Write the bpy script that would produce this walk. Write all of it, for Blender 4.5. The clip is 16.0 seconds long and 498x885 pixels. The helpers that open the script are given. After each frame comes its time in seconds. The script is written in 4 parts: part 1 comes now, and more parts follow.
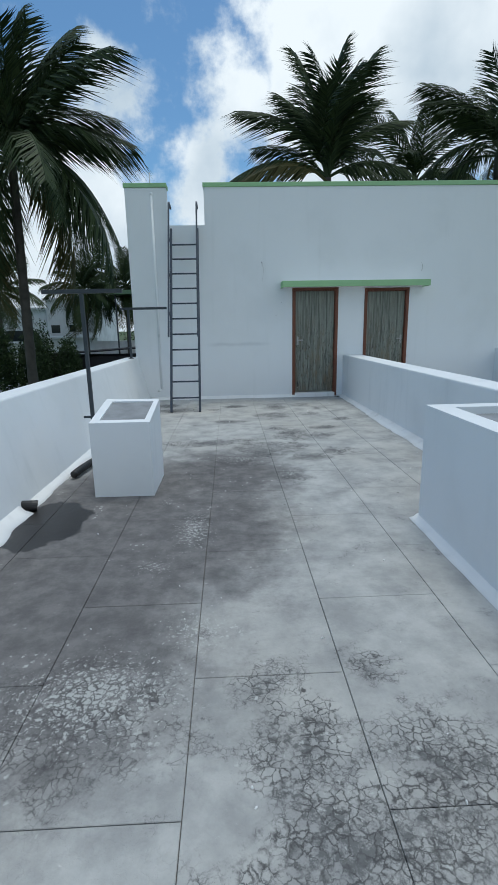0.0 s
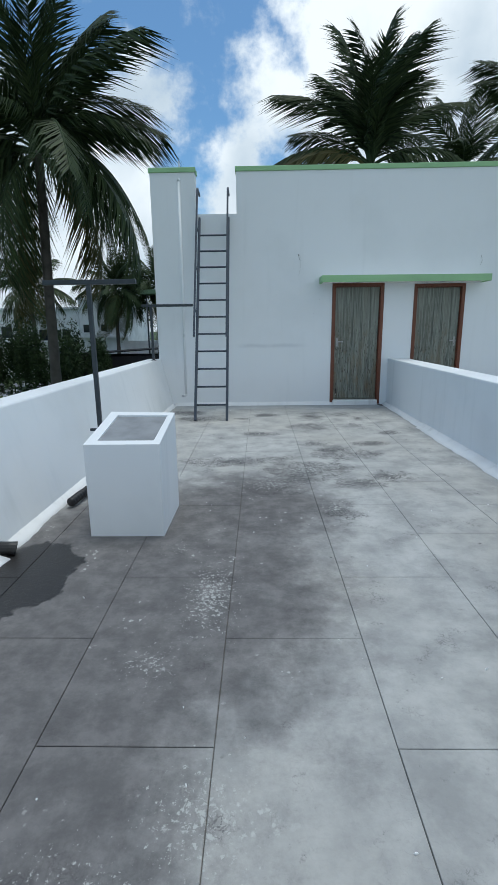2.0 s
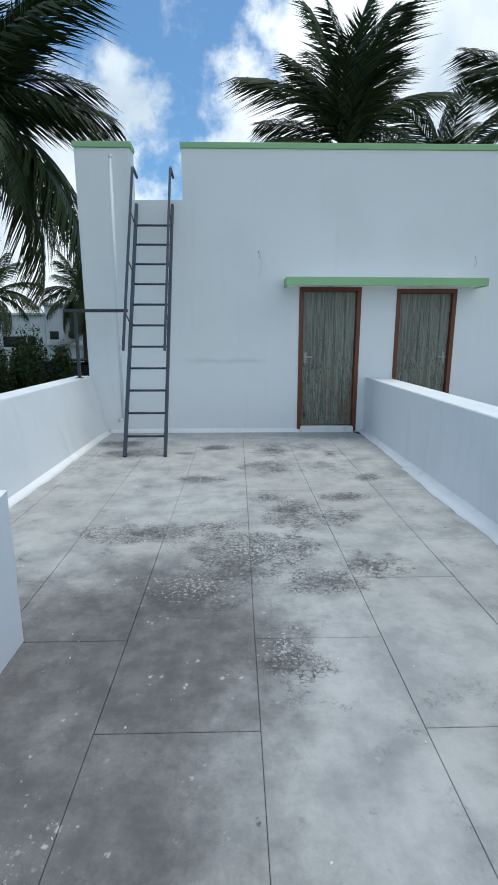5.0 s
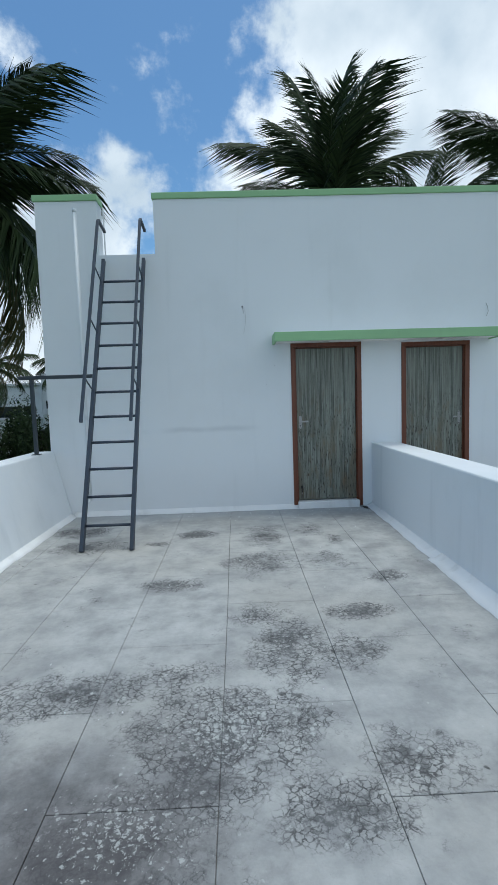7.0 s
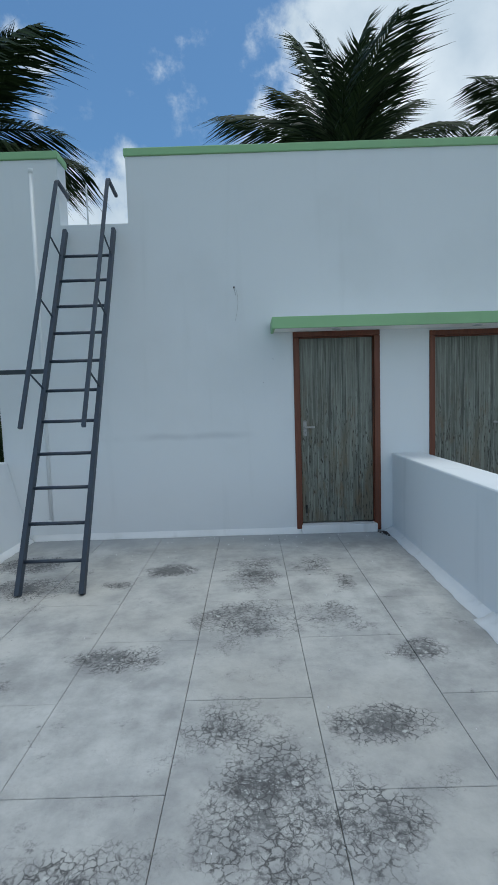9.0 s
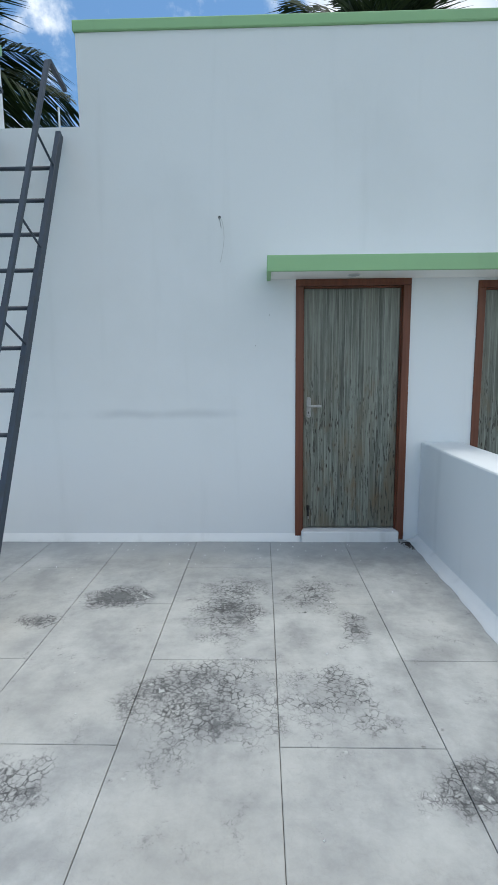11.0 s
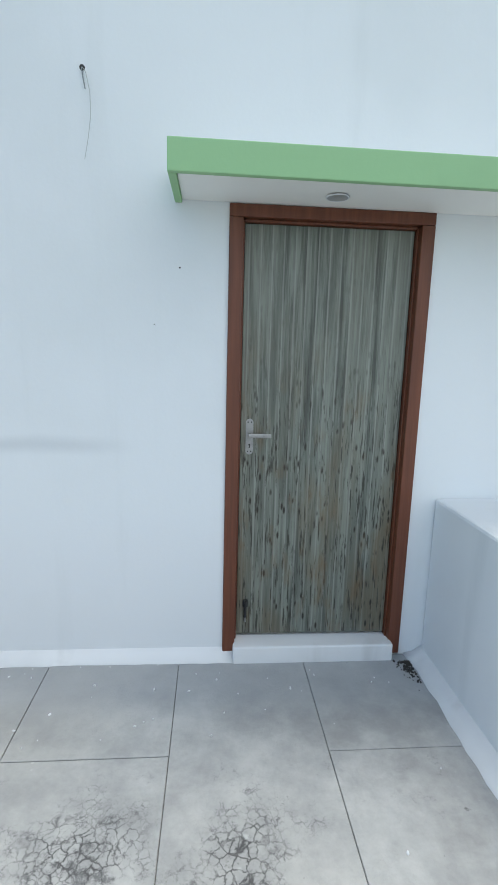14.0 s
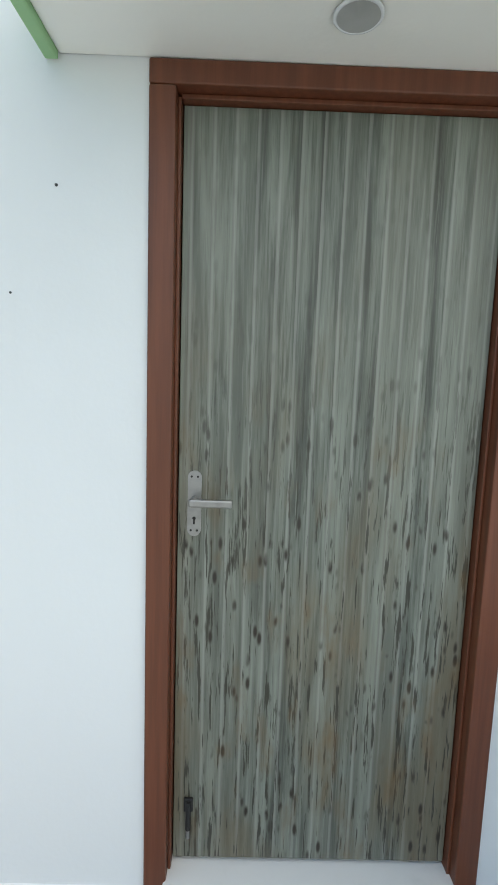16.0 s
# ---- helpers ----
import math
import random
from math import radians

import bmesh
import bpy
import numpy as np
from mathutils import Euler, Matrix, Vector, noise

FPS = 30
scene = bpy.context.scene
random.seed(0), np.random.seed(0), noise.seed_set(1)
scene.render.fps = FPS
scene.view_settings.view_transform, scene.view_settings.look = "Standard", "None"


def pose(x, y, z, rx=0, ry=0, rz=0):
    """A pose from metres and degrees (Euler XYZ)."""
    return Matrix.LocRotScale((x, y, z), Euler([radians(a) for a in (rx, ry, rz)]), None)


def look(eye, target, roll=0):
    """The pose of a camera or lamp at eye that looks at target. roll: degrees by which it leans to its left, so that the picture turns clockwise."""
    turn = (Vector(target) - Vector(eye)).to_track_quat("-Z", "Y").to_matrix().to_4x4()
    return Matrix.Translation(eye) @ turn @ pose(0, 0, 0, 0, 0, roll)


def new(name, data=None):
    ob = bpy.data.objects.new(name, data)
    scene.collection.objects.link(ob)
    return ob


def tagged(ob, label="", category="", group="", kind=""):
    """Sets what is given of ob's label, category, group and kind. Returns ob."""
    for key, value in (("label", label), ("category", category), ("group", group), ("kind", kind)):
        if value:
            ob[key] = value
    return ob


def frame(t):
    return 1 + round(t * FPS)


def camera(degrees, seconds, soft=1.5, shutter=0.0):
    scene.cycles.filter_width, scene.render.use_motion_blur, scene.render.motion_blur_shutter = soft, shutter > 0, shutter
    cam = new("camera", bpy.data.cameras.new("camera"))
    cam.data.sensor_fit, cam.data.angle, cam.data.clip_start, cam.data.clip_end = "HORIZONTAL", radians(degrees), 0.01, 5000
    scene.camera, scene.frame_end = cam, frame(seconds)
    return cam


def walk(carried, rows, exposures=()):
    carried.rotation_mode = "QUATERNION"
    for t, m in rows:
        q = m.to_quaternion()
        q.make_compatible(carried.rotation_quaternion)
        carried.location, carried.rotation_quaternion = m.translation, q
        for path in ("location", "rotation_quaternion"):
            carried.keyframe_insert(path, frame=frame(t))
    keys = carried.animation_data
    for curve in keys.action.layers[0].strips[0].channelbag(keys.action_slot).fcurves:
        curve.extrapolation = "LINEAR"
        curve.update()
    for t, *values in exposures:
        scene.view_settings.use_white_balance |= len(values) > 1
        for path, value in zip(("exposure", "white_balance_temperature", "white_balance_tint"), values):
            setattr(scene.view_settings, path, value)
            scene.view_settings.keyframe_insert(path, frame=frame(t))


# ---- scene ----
cam = camera(54.5, 16.0, soft=1.1)
PATH = [
    (0, (-0.019, 0.208, 1.398), (0.054, 2.152, 0.935), -1.1),
    (0.5, (-0.037, 0.43, 1.379), (0.02, 2.375, 0.914), -1.1),
    (1, (-0.034, 0.674, 1.415), (-0.029, 2.619, 0.95), -0.9),
    (1.5, (-0.051, 0.878, 1.403), (-0.058, 2.824, 0.941), -0.6),
    (2, (-0.036, 1.131, 1.378), (-0.081, 3.077, 0.92), -0.7),
    (2.5, (0.0, 1.359, 1.393), (-0.087, 3.305, 0.94), -0.8),
    (3, (0.075, 1.649, 1.37), (-0.042, 3.591, 0.907), -0.9),
    (3.5, (0.156, 1.928, 1.423), (0.005, 3.871, 0.976), -0.6),
    (4, (0.199, 2.165, 1.404), (0.095, 4.115, 0.975), 0.2),
    (4.5, (0.27, 2.437, 1.415), (0.289, 4.389, 0.976), 0.8),
    (7, (0.53, 3.776, 1.439), (0.579, 5.768, 1.262), -1.9),
    (7.5, (0.578, 4.061, 1.473), (0.505, 6.057, 1.373), -3.2),
    (8, (0.677, 4.344, 1.497), (0.591, 6.34, 1.409), -3.1),
    (8.5, (0.725, 4.572, 1.489), (0.683, 6.569, 1.382), -2.2),
    (9, (0.775, 4.882, 1.423), (0.769, 6.875, 1.255), -1.8),
    (11.5, (1.017, 6.312, 1.381), (0.952, 8.292, 1.107), -0.2),
    (12, (1.064, 6.6, 1.388), (1.004, 8.579, 1.106), 0.2),
    (12.5, (1.137, 6.924, 1.391), (1.126, 8.898, 1.075), 0.5),
    (13, (1.171, 7.186, 1.444), (1.22, 9.16, 1.129), 1.1),
    (13.5, (1.196, 7.512, 1.431), (1.295, 9.479, 1.079), 1.5),
    (14, (1.188, 7.8, 1.5), (1.34, 9.762, 1.143), 1.5),
    (14.5, (1.285, 8.097, 1.412), (1.394, 10.071, 1.108), 1.5),
    (15, (1.383, 8.356, 1.406), (1.462, 10.336, 1.131), 1.7),
    (15.5, (1.453, 8.637, 1.454), (1.502, 10.618, 1.188), 2.0),
    (16, (1.48, 8.835, 1.428), (1.508, 10.82, 1.186), 1.9),
]
walk(cam, [(t, look(eye, target, roll)) for t, eye, target, roll in PATH],
     [(0.0, -0.01, 6300, 5), (4.5, 0.24, 6350, 6), (7.0, 0.08, 6200, 5), (9.0, -0.09, 6150, 5), (11.3, 0.48, 6550, 8), (12.5, 0.70, 6650, 9), (14.5, 0.92, 6800, 8), (16.0, 1.15, 7400, 8)])

# ---- world, sun ----
SUN_EL, SUN_AZ = radians(79), radians(35)
world = bpy.data.worlds.new("sky")
scene.world = world
world.use_nodes = True
wn, wl = world.node_tree.nodes, world.node_tree.links
wn.clear()
w_out, w_bg = wn.new("ShaderNodeOutputWorld"), wn.new("ShaderNodeBackground")
sky = wn.new("ShaderNodeTexSky")
sky.sky_type, sky.sun_disc = "NISHITA", False
sky.sun_elevation, sky.sun_rotation = SUN_EL, SUN_AZ
sky.air_density, sky.dust_density, sky.ozone_density = 1.0, 0.6, 2.0
wtc = wn.new("ShaderNodeTexCoord")
wnz = wn.new("ShaderNodeTexNoise")
wnz.inputs["Scale"].default_value, wnz.inputs["Detail"].default_value, wnz.inputs["Roughness"].default_value = 8.0, 9.0, 0.6
wl.new(wtc.outputs["Generated"], wnz.inputs["Vector"])


def wmath(op, a, b=None, c=None):
    n = wn.new("ShaderNodeMath")
    n.operation = op
    for i, v in enumerate((a, b, c)):
        if v is None:
            continue
        if isinstance(v, (int, float)):
            n.inputs[i].default_value = v
        else:
            wl.new(v, n.inputs[i])
    return n.outputs[0]


cover = None
# heaps of cloud: direction, breadth (radians), thickness
# the west and both south heaps are unseen, added to light the walls
for d, breadth, gain in (((-0.185, 0.885, 0.43), 0.055, 0.68), ((-0.085, 0.88, 0.476), 0.05, 0.5), ((0.045, 0.92, 0.392), 0.10, 1.0), ((0.2, 0.89, 0.41), 0.17, 1.5), ((0.36, 0.83, 0.43), 0.22, 1.4),
                         ((0.19, 0.80, 0.57), 0.13, 1.1), ((0.34, 0.80, 0.52), 0.14, 1.2), ((-0.07, 0.968, 0.243), 0.11, 0.8), ((0.18, 0.95, 0.24), 0.16, 1.0), ((-0.40, 0.91, 0.08), 0.34, 1.4), ((-0.80, 0.0, 0.55), 0.45, 0.9), ((0.45, -0.6, 0.65), 0.85, 1.15), ((0.3, -0.9, 0.3), 0.7, 1.0), ((0.0, 0.99, 0.08), 0.25, 0.8)):
    dot = wn.new("ShaderNodeVectorMath")
    dot.operation = "DOT_PRODUCT"
    dot.inputs[1].default_value = Vector(d).normalized()
    wl.new(wtc.outputs["Generated"], dot.inputs[0])
    ang = wmath("ARCCOSINE", wmath("MINIMUM", dot.outputs["Value"], 1.0))
    blob = wmath("MULTIPLY", wmath("MAXIMUM", wmath("SUBTRACT", 1.0, wmath("DIVIDE", ang, breadth * 1.5)), 0.0), gain)
    cover = blob if cover is None else wmath("MAXIMUM", cover, blob)
thick = wmath("ADD", wmath("MULTIPLY", wnz.outputs["Fac"], 1.9), wmath("SUBTRACT", wmath("MULTIPLY", cover, 0.9), 1.18))
wramp = wn.new("ShaderNodeMapRange")
wramp.interpolation_type = "SMOOTHSTEP"
wramp.inputs["From Min"].default_value, wramp.inputs["From Max"].default_value = 0.0, 0.42
wl.new(thick, wramp.inputs["Value"])
wmix = wn.new("ShaderNodeMixRGB")
wl.new(wramp.outputs["Result"], wmix.inputs["Fac"])
wtint = wn.new("ShaderNodeMixRGB")
wtint.blend_type = "MULTIPLY"
wtint.inputs["Fac"].default_value, wtint.inputs["Color2"].default_value = 1.0, (0.76, 1.0, 1.10, 1)
wl.new(sky.outputs["Color"], wtint.inputs["Color1"])
wl.new(wtint.outputs["Color"], wmix.inputs["Color1"])
wnz2 = wn.new("ShaderNodeTexNoise")
wnz2.inputs["Scale"].default_value, wnz2.inputs["Detail"].default_value = 5.0, 6.0
wl.new(wtc.outputs["Generated"], wnz2.inputs["Vector"])
wshade = wn.new("ShaderNodeMapRange")
wshade.inputs["From Min"].default_value, wshade.inputs["From Max"].default_value = 0.35, 0.65
wl.new(wnz2.outputs["Fac"], wshade.inputs["Value"])
wcloud = wn.new("ShaderNodeMixRGB")
wcloud.inputs["Color1"].default_value, wcloud.inputs["Color2"].default_value = (5.0, 5.8, 6.7, 1), (8.3, 8.7, 9.2, 1)
wl.new(wshade.outputs["Result"], wcloud.inputs["Fac"])
wl.new(wcloud.outputs["Color"], wmix.inputs["Color2"])
wl.new(wmix.outputs["Color"], w_bg.inputs["Color"])
w_bg.inputs["Strength"].default_value = 0.11
wl.new(w_bg.outputs["Background"], w_out.inputs["Surface"])

sun = new("sun", bpy.data.lights.new("sun", "SUN"))
sun.data.energy, sun.data.angle, sun.data.color = 1.55, radians(24), (1.0, 0.96, 0.9)
sun.matrix_world = look((0, 0, 0), (-math.sin(SUN_AZ) * math.cos(SUN_EL), -math.cos(SUN_AZ) * math.cos(SUN_EL), -math.sin(SUN_EL)))


# ---- materials ----
class Nodes:
    """A small builder of node materials in object space (metres)."""

    def __init__(self, name, rough=0.7, metal=0.0):
        self.m = bpy.data.materials.new(name)
        self.m.use_nodes = True
        self.t = self.m.node_tree
        self.b = self.t.nodes["Principled BSDF"]
        self.b.inputs["Roughness"].default_value, self.b.inputs["Metallic"].default_value = rough, metal
        self.co = self.t.nodes.new("ShaderNodeTexCoord").outputs["Object"]

    def put(self, socket, v):
        if isinstance(v, (int, float)):
            socket.default_value = v
        elif isinstance(v, tuple):
            socket.default_value = (*v, 1) if len(v) == 3 and socket.type == "RGBA" else v
        else:
            self.t.links.new(v, socket)

    def stretch(self, scale, off=(0, 0, 0), rot=(0, 0, 0)):
        n = self.t.nodes.new("ShaderNodeMapping")
        n.inputs["Scale"].default_value, n.inputs["Location"].default_value, n.inputs["Rotation"].default_value = scale, off, rot
        self.t.links.new(self.co, n.inputs["Vector"])
        return n.outputs[0]

    def noise(self, scale, detail=4, rough=0.55, vec=None, warp=0.0):
        n = self.t.nodes.new("ShaderNodeTexNoise")
        n.inputs["Scale"].default_value, n.inputs["Detail"].default_value, n.inputs["Roughness"].default_value, n.inputs["Distortion"].default_value = scale, detail, rough, warp
        self.t.links.new(vec or self.co, n.inputs["Vector"])
        return n.outputs["Fac"]

    def cells(self, scale, feature="DISTANCE_TO_EDGE", vec=None):
        n = self.t.nodes.new("ShaderNodeTexVoronoi")
        n.feature = feature
        n.inputs["Scale"].default_value = scale
        self.t.links.new(vec or self.co, n.inputs["Vector"])
        return n.outputs["Distance"]

    def ramp(self, v, lo, hi, a=0.0, b=1.0):
        n = self.t.nodes.new("ShaderNodeMapRange")
        n.interpolation_type = "SMOOTHSTEP"
        for k, x in (("Value", v), ("From Min", lo), ("From Max", hi), ("To Min", a), ("To Max", b)):
            self.put(n.inputs[k], x)
        return n.outputs["Result"]

    def math(self, op, a, b=0.0):
        n = self.t.nodes.new("ShaderNodeMath")
        n.operation = op
        self.put(n.inputs[0], a), self.put(n.inputs[1], b)
        return n.outputs[0]

    def mix(self, fac, a, b, kind="MIX"):
        n = self.t.nodes.new("ShaderNodeMixRGB")
        n.blend_type = kind
        self.put(n.inputs["Fac"], fac), self.put(n.inputs["Color1"], a), self.put(n.inputs["Color2"], b)
        return n.outputs["Color"]

    def axis(self, k):
        n = self.t.nodes.new("ShaderNodeSeparateXYZ")
        self.t.links.new(self.co, n.inputs[0])
        return n.outputs[k]

    def spot(self, x, y, rx, ry):
        """1 in the middle of an ellipse on the floor, 0 at its rim and past it."""
        dx = self.math("DIVIDE", self.math("SUBTRACT", self.axis(0), x), rx)
        dy = self.math("DIVIDE", self.math("SUBTRACT", self.axis(1), y), ry)
        r = self.math("SQRT", self.math("ADD", self.math("MULTIPLY", dx, dx), self.math("MULTIPLY", dy, dy)))
        return self.math("MAXIMUM", self.math("SUBTRACT", 1.0, r), 0.0)

    def done(self, color, bump=None, strength=0.2, dist=0.005, rough=None):
        self.put(self.b.inputs["Base Color"], color)
        if rough is not None:
            self.put(self.b.inputs["Roughness"], rough)
        if bump is not None:
            n = self.t.nodes.new("ShaderNodeBump")
            n.inputs["Strength"].default_value, n.inputs["Distance"].default_value = strength, dist
            self.t.links.new(bump, n.inputs["Height"])
            self.t.links.new(n.outputs["Normal"], self.b.inputs["Normal"])
        return self.m


def paint(name, color, dirt=(0.5, 0.53, 0.52), amount=0.35, crack=False):
    n = Nodes(name, 0.65)
    big, streak = n.noise(0.9, 5), n.noise(1.0, 5, vec=n.stretch((5, 5, 0.5)))
    c = n.mix(n.math("MULTIPLY", n.ramp(big, 0.45, 0.75), amount), color, dirt)
    c = n.mix(n.math("MULTIPLY", n.ramp(streak, 0.55, 0.8), amount), c, dirt)
    if crack:
        # an old plaster seam that runs level at breast height
        z = n.math("ADD", n.axis(2), n.math("MULTIPLY", n.noise(3.0, 3), 0.05))
        line = n.ramp(n.math("ABSOLUTE", n.math("SUBTRACT", z, 1.10)), 0.0, 0.055, 1.0, 0.0)
        span = n.math("MULTIPLY", n.ramp(n.axis(0), 0.5, 0.9, 1.0, 0.0), n.ramp(n.axis(0), -1.2, -0.6))
        c = n.mix(n.math("MULTIPLY", n.math("MULTIPLY", line, span), n.ramp(n.noise(2.2, 3), 0.35, 0.6, 0.02, 0.24)), c, (0.3, 0.33, 0.36))
    fine = n.math("ADD", n.noise(60, 4), n.math("MULTIPLY", n.noise(6, 3), 2.0))
    return n.done(c, fine, 0.12, 0.004)


def floor_material():
    n = Nodes("weathered_cement", 0.85)
    broad, mid, fine = n.noise(0.8, 5, 0.6), n.noise(3.2, 7, 0.65), n.noise(24.0, 8, 0.72)
    warped = n.t.nodes.new("ShaderNodeVectorMath")
    warped.operation = "MULTIPLY_ADD"
    jit = n.t.nodes.new("ShaderNodeTexNoise")
    jit.inputs["Scale"].default_value, jit.inputs["Detail"].default_value, jit.inputs["Roughness"].default_value = 20.0, 6.0, 0.7
    n.t.links.new(n.co, jit.inputs["Vector"])
    n.t.links.new(jit.outputs["Color"], warped.inputs[0])
    warped.inputs[1].default_value = (0.055, 0.055, 0.0)
    n.t.links.new(n.co, warped.inputs[2])
    crackle, flakes = n.cells(29.0, vec=warped.outputs[0]), n.cells(24.0, "F1", vec=warped.outputs[0])
    c = n.mix(n.ramp(mid, 0.3, 0.72), (0.29, 0.295, 0.29), (0.49, 0.495, 0.48))
    c = n.mix(n.ramp(broad, 0.42, 0.68, 0.0, 0.45), c, (0.39, 0.375, 0.335))
    c = n.mix(n.ramp(fine, 0.5, 0.75, 0.0, 0.35), c, (0.30, 0.30, 0.29))
    # mould blooms: a soft haze, ragged dark cores, and a broken net of cracks
    bloom = None
    for x, y, rx, ry, g in BLOOMS:
        s = n.math("MULTIPLY", n.spot(x, y, rx, ry), g)
        bloom = s if bloom is None else n.math("MAXIMUM", bloom, s)
    field = n.math("ADD", n.math("MULTIPLY", bloom, 0.7), n.math("MULTIPLY", n.math("SUBTRACT", n.noise(4.2, 8, 0.7), 0.5), 2.3))
    field = n.math("SUBTRACT", field, n.ramp(n.axis(1), 9.3, 9.7, 0.0, 2.0))
    ragged = n.math("ADD", field, n.math("MULTIPLY", n.math("SUBTRACT", n.noise(22.0, 9, 0.8), 0.5), 3.6))
    c = n.mix(n.math("MULTIPLY", n.ramp(field, 0.02, 0.8), 0.36), c, (0.15, 0.15, 0.155))
    c = n.mix(n.math("MULTIPLY", n.ramp(ragged, 0.45, 0.95), 0.72), c, (0.07, 0.072, 0.075))
    net = n.math("MULTIPLY", n.ramp(crackle, 0.0, 0.105, 1.0, 0.0), n.ramp(n.noise(9.0, 5, 0.65), 0.34, 0.55))
    fine_net = n.math("MULTIPLY", n.ramp(n.cells(47.0, vec=warped.outputs[0]), 0.0, 0.11, 1.0, 0.0), n.ramp(n.noise(6.0, 4, 0.6), 0.45, 0.62))
    c = n.mix(n.math("MULTIPLY", n.math("MULTIPLY", fine_net, n.ramp(field, 0.08, 0.42)), 0.85), c, (0.07, 0.07, 0.072))
    c = n.mix(n.math("MULTIPLY", n.math("MULTIPLY", n.math("MULTIPLY", net, n.ramp(n.math("ADD", bloom, n.math("MULTIPLY", n.math("SUBTRACT", n.noise(3.3, 6, 0.7), 0.5), 2.2)), 0.05, 0.6)), n.ramp(field, 0.0, 0.28)), 0.95), c, (0.06, 0.06, 0.06))
    # the long brown damp stretch beside the shaft box
    damp = None
    for x, y, rx, ry, g in DAMP:
        s = n.math("MULTIPLY", n.spot(x, y, rx, ry), g)
        damp = s if damp is None else n.math("MAXIMUM", damp, s)
    # pale flakes where the skin lifts
    lift = n.math("MULTIPLY", n.ramp(flakes, 0.16, 0.32, 1.0, 0.0), n.math("MULTIPLY", n.math("MAXIMUM", n.ramp(field, 0.12, 0.4), n.math("MULTIPLY", n.ramp(damp, 0.1, 0.3), n.ramp(n.noise(1.7, 3), 0.48, 0.58))), n.ramp(n.noise(7.0, 6, 0.68), 0.52, 0.60)))
    c = n.mix(n.math("MULTIPLY", lift, 0.8), c, (0.50, 0.51, 0.49))
    dn = n.math("ADD", damp, n.math("MULTIPLY", n.math("SUBTRACT", n.noise(2.4, 9, 0.76), 0.5), 1.8))
    dampf = n.ramp(dn, 0.0, 1.0)
    brown = n.mix(n.ramp(n.noise(7, 7, 0.7), 0.35, 0.7), (0.07, 0.066, 0.068), (0.15, 0.142, 0.142))
    c = n.mix(n.math("MULTIPLY", dampf, n.ramp(lift, 0.0, 1.0, 0.88, 0.25)), c, brown)
    scale = None
    for x, y, rx, ry, g in FLAKES:
        f = n.math("MULTIPLY", n.spot(x, y, rx, ry), g)
        scale = f if scale is None else n.math("MAXIMUM", scale, f)
    peel = n.math("ADD", n.math("MULTIPLY", scale, 0.55), n.math("MULTIPLY", n.math("SUBTRACT", n.noise(40.0, 7, 0.72), 0.5), 2.0))
    peel = n.math("MULTIPLY", n.ramp(peel, 0.42, 0.55), n.ramp(crackle, 0.03, 0.10))
    peel = n.math("MULTIPLY", peel, n.ramp(scale, 0.02, 0.12))
    c = n.mix(n.math("MULTIPLY", peel, 0.8), c, (0.46, 0.47, 0.45))
    wet = n.ramp(n.math("ADD", n.spot(-1.42, 3.68, 0.42, 0.62), n.math("MULTIPLY", n.math("SUBTRACT", n.noise(4.5, 6, 0.65), 0.5), 0.9)), 0.28, 0.33)
    c = n.mix(wet, c, (0.022, 0.020, 0.019))
    c = n.mix(n.ramp(n.math("ADD", n.axis(1), n.math("MULTIPLY", n.noise(5.0, 4), 0.25)), 9.62, 9.95, 0.0, 0.6), c, (0.36, 0.375, 0.385))
    # specks of lime and grit
    speck = n.math("MULTIPLY", n.ramp(n.cells(30.0, "F1", vec=warped.outputs[0]), 0.10, 0.20, 1.0, 0.0), n.ramp(n.noise(3.0, 5, 0.7), 0.60, 0.66))
    c = n.mix(n.math("MULTIPLY", speck, 0.7), c, (0.55, 0.55, 0.53))
    grime = n.math("MULTIPLY", n.ramp(n.cells(5.0, "F1", vec=warped.outputs[0]), 0.03, 0.07, 1.0, 0.0), n.ramp(n.noise(3.0, 2), 0.52, 0.6))
    c = n.mix(grime, c, (0.09, 0.09, 0.085))
    h = n.math("ADD", n.noise(45, 6, 0.7), n.math("MULTIPLY", net, -0.6))
    return n.done(c, h, 0.35, 0.004, n.ramp(wet, 0.0, 1.0, 0.88, 0.4))


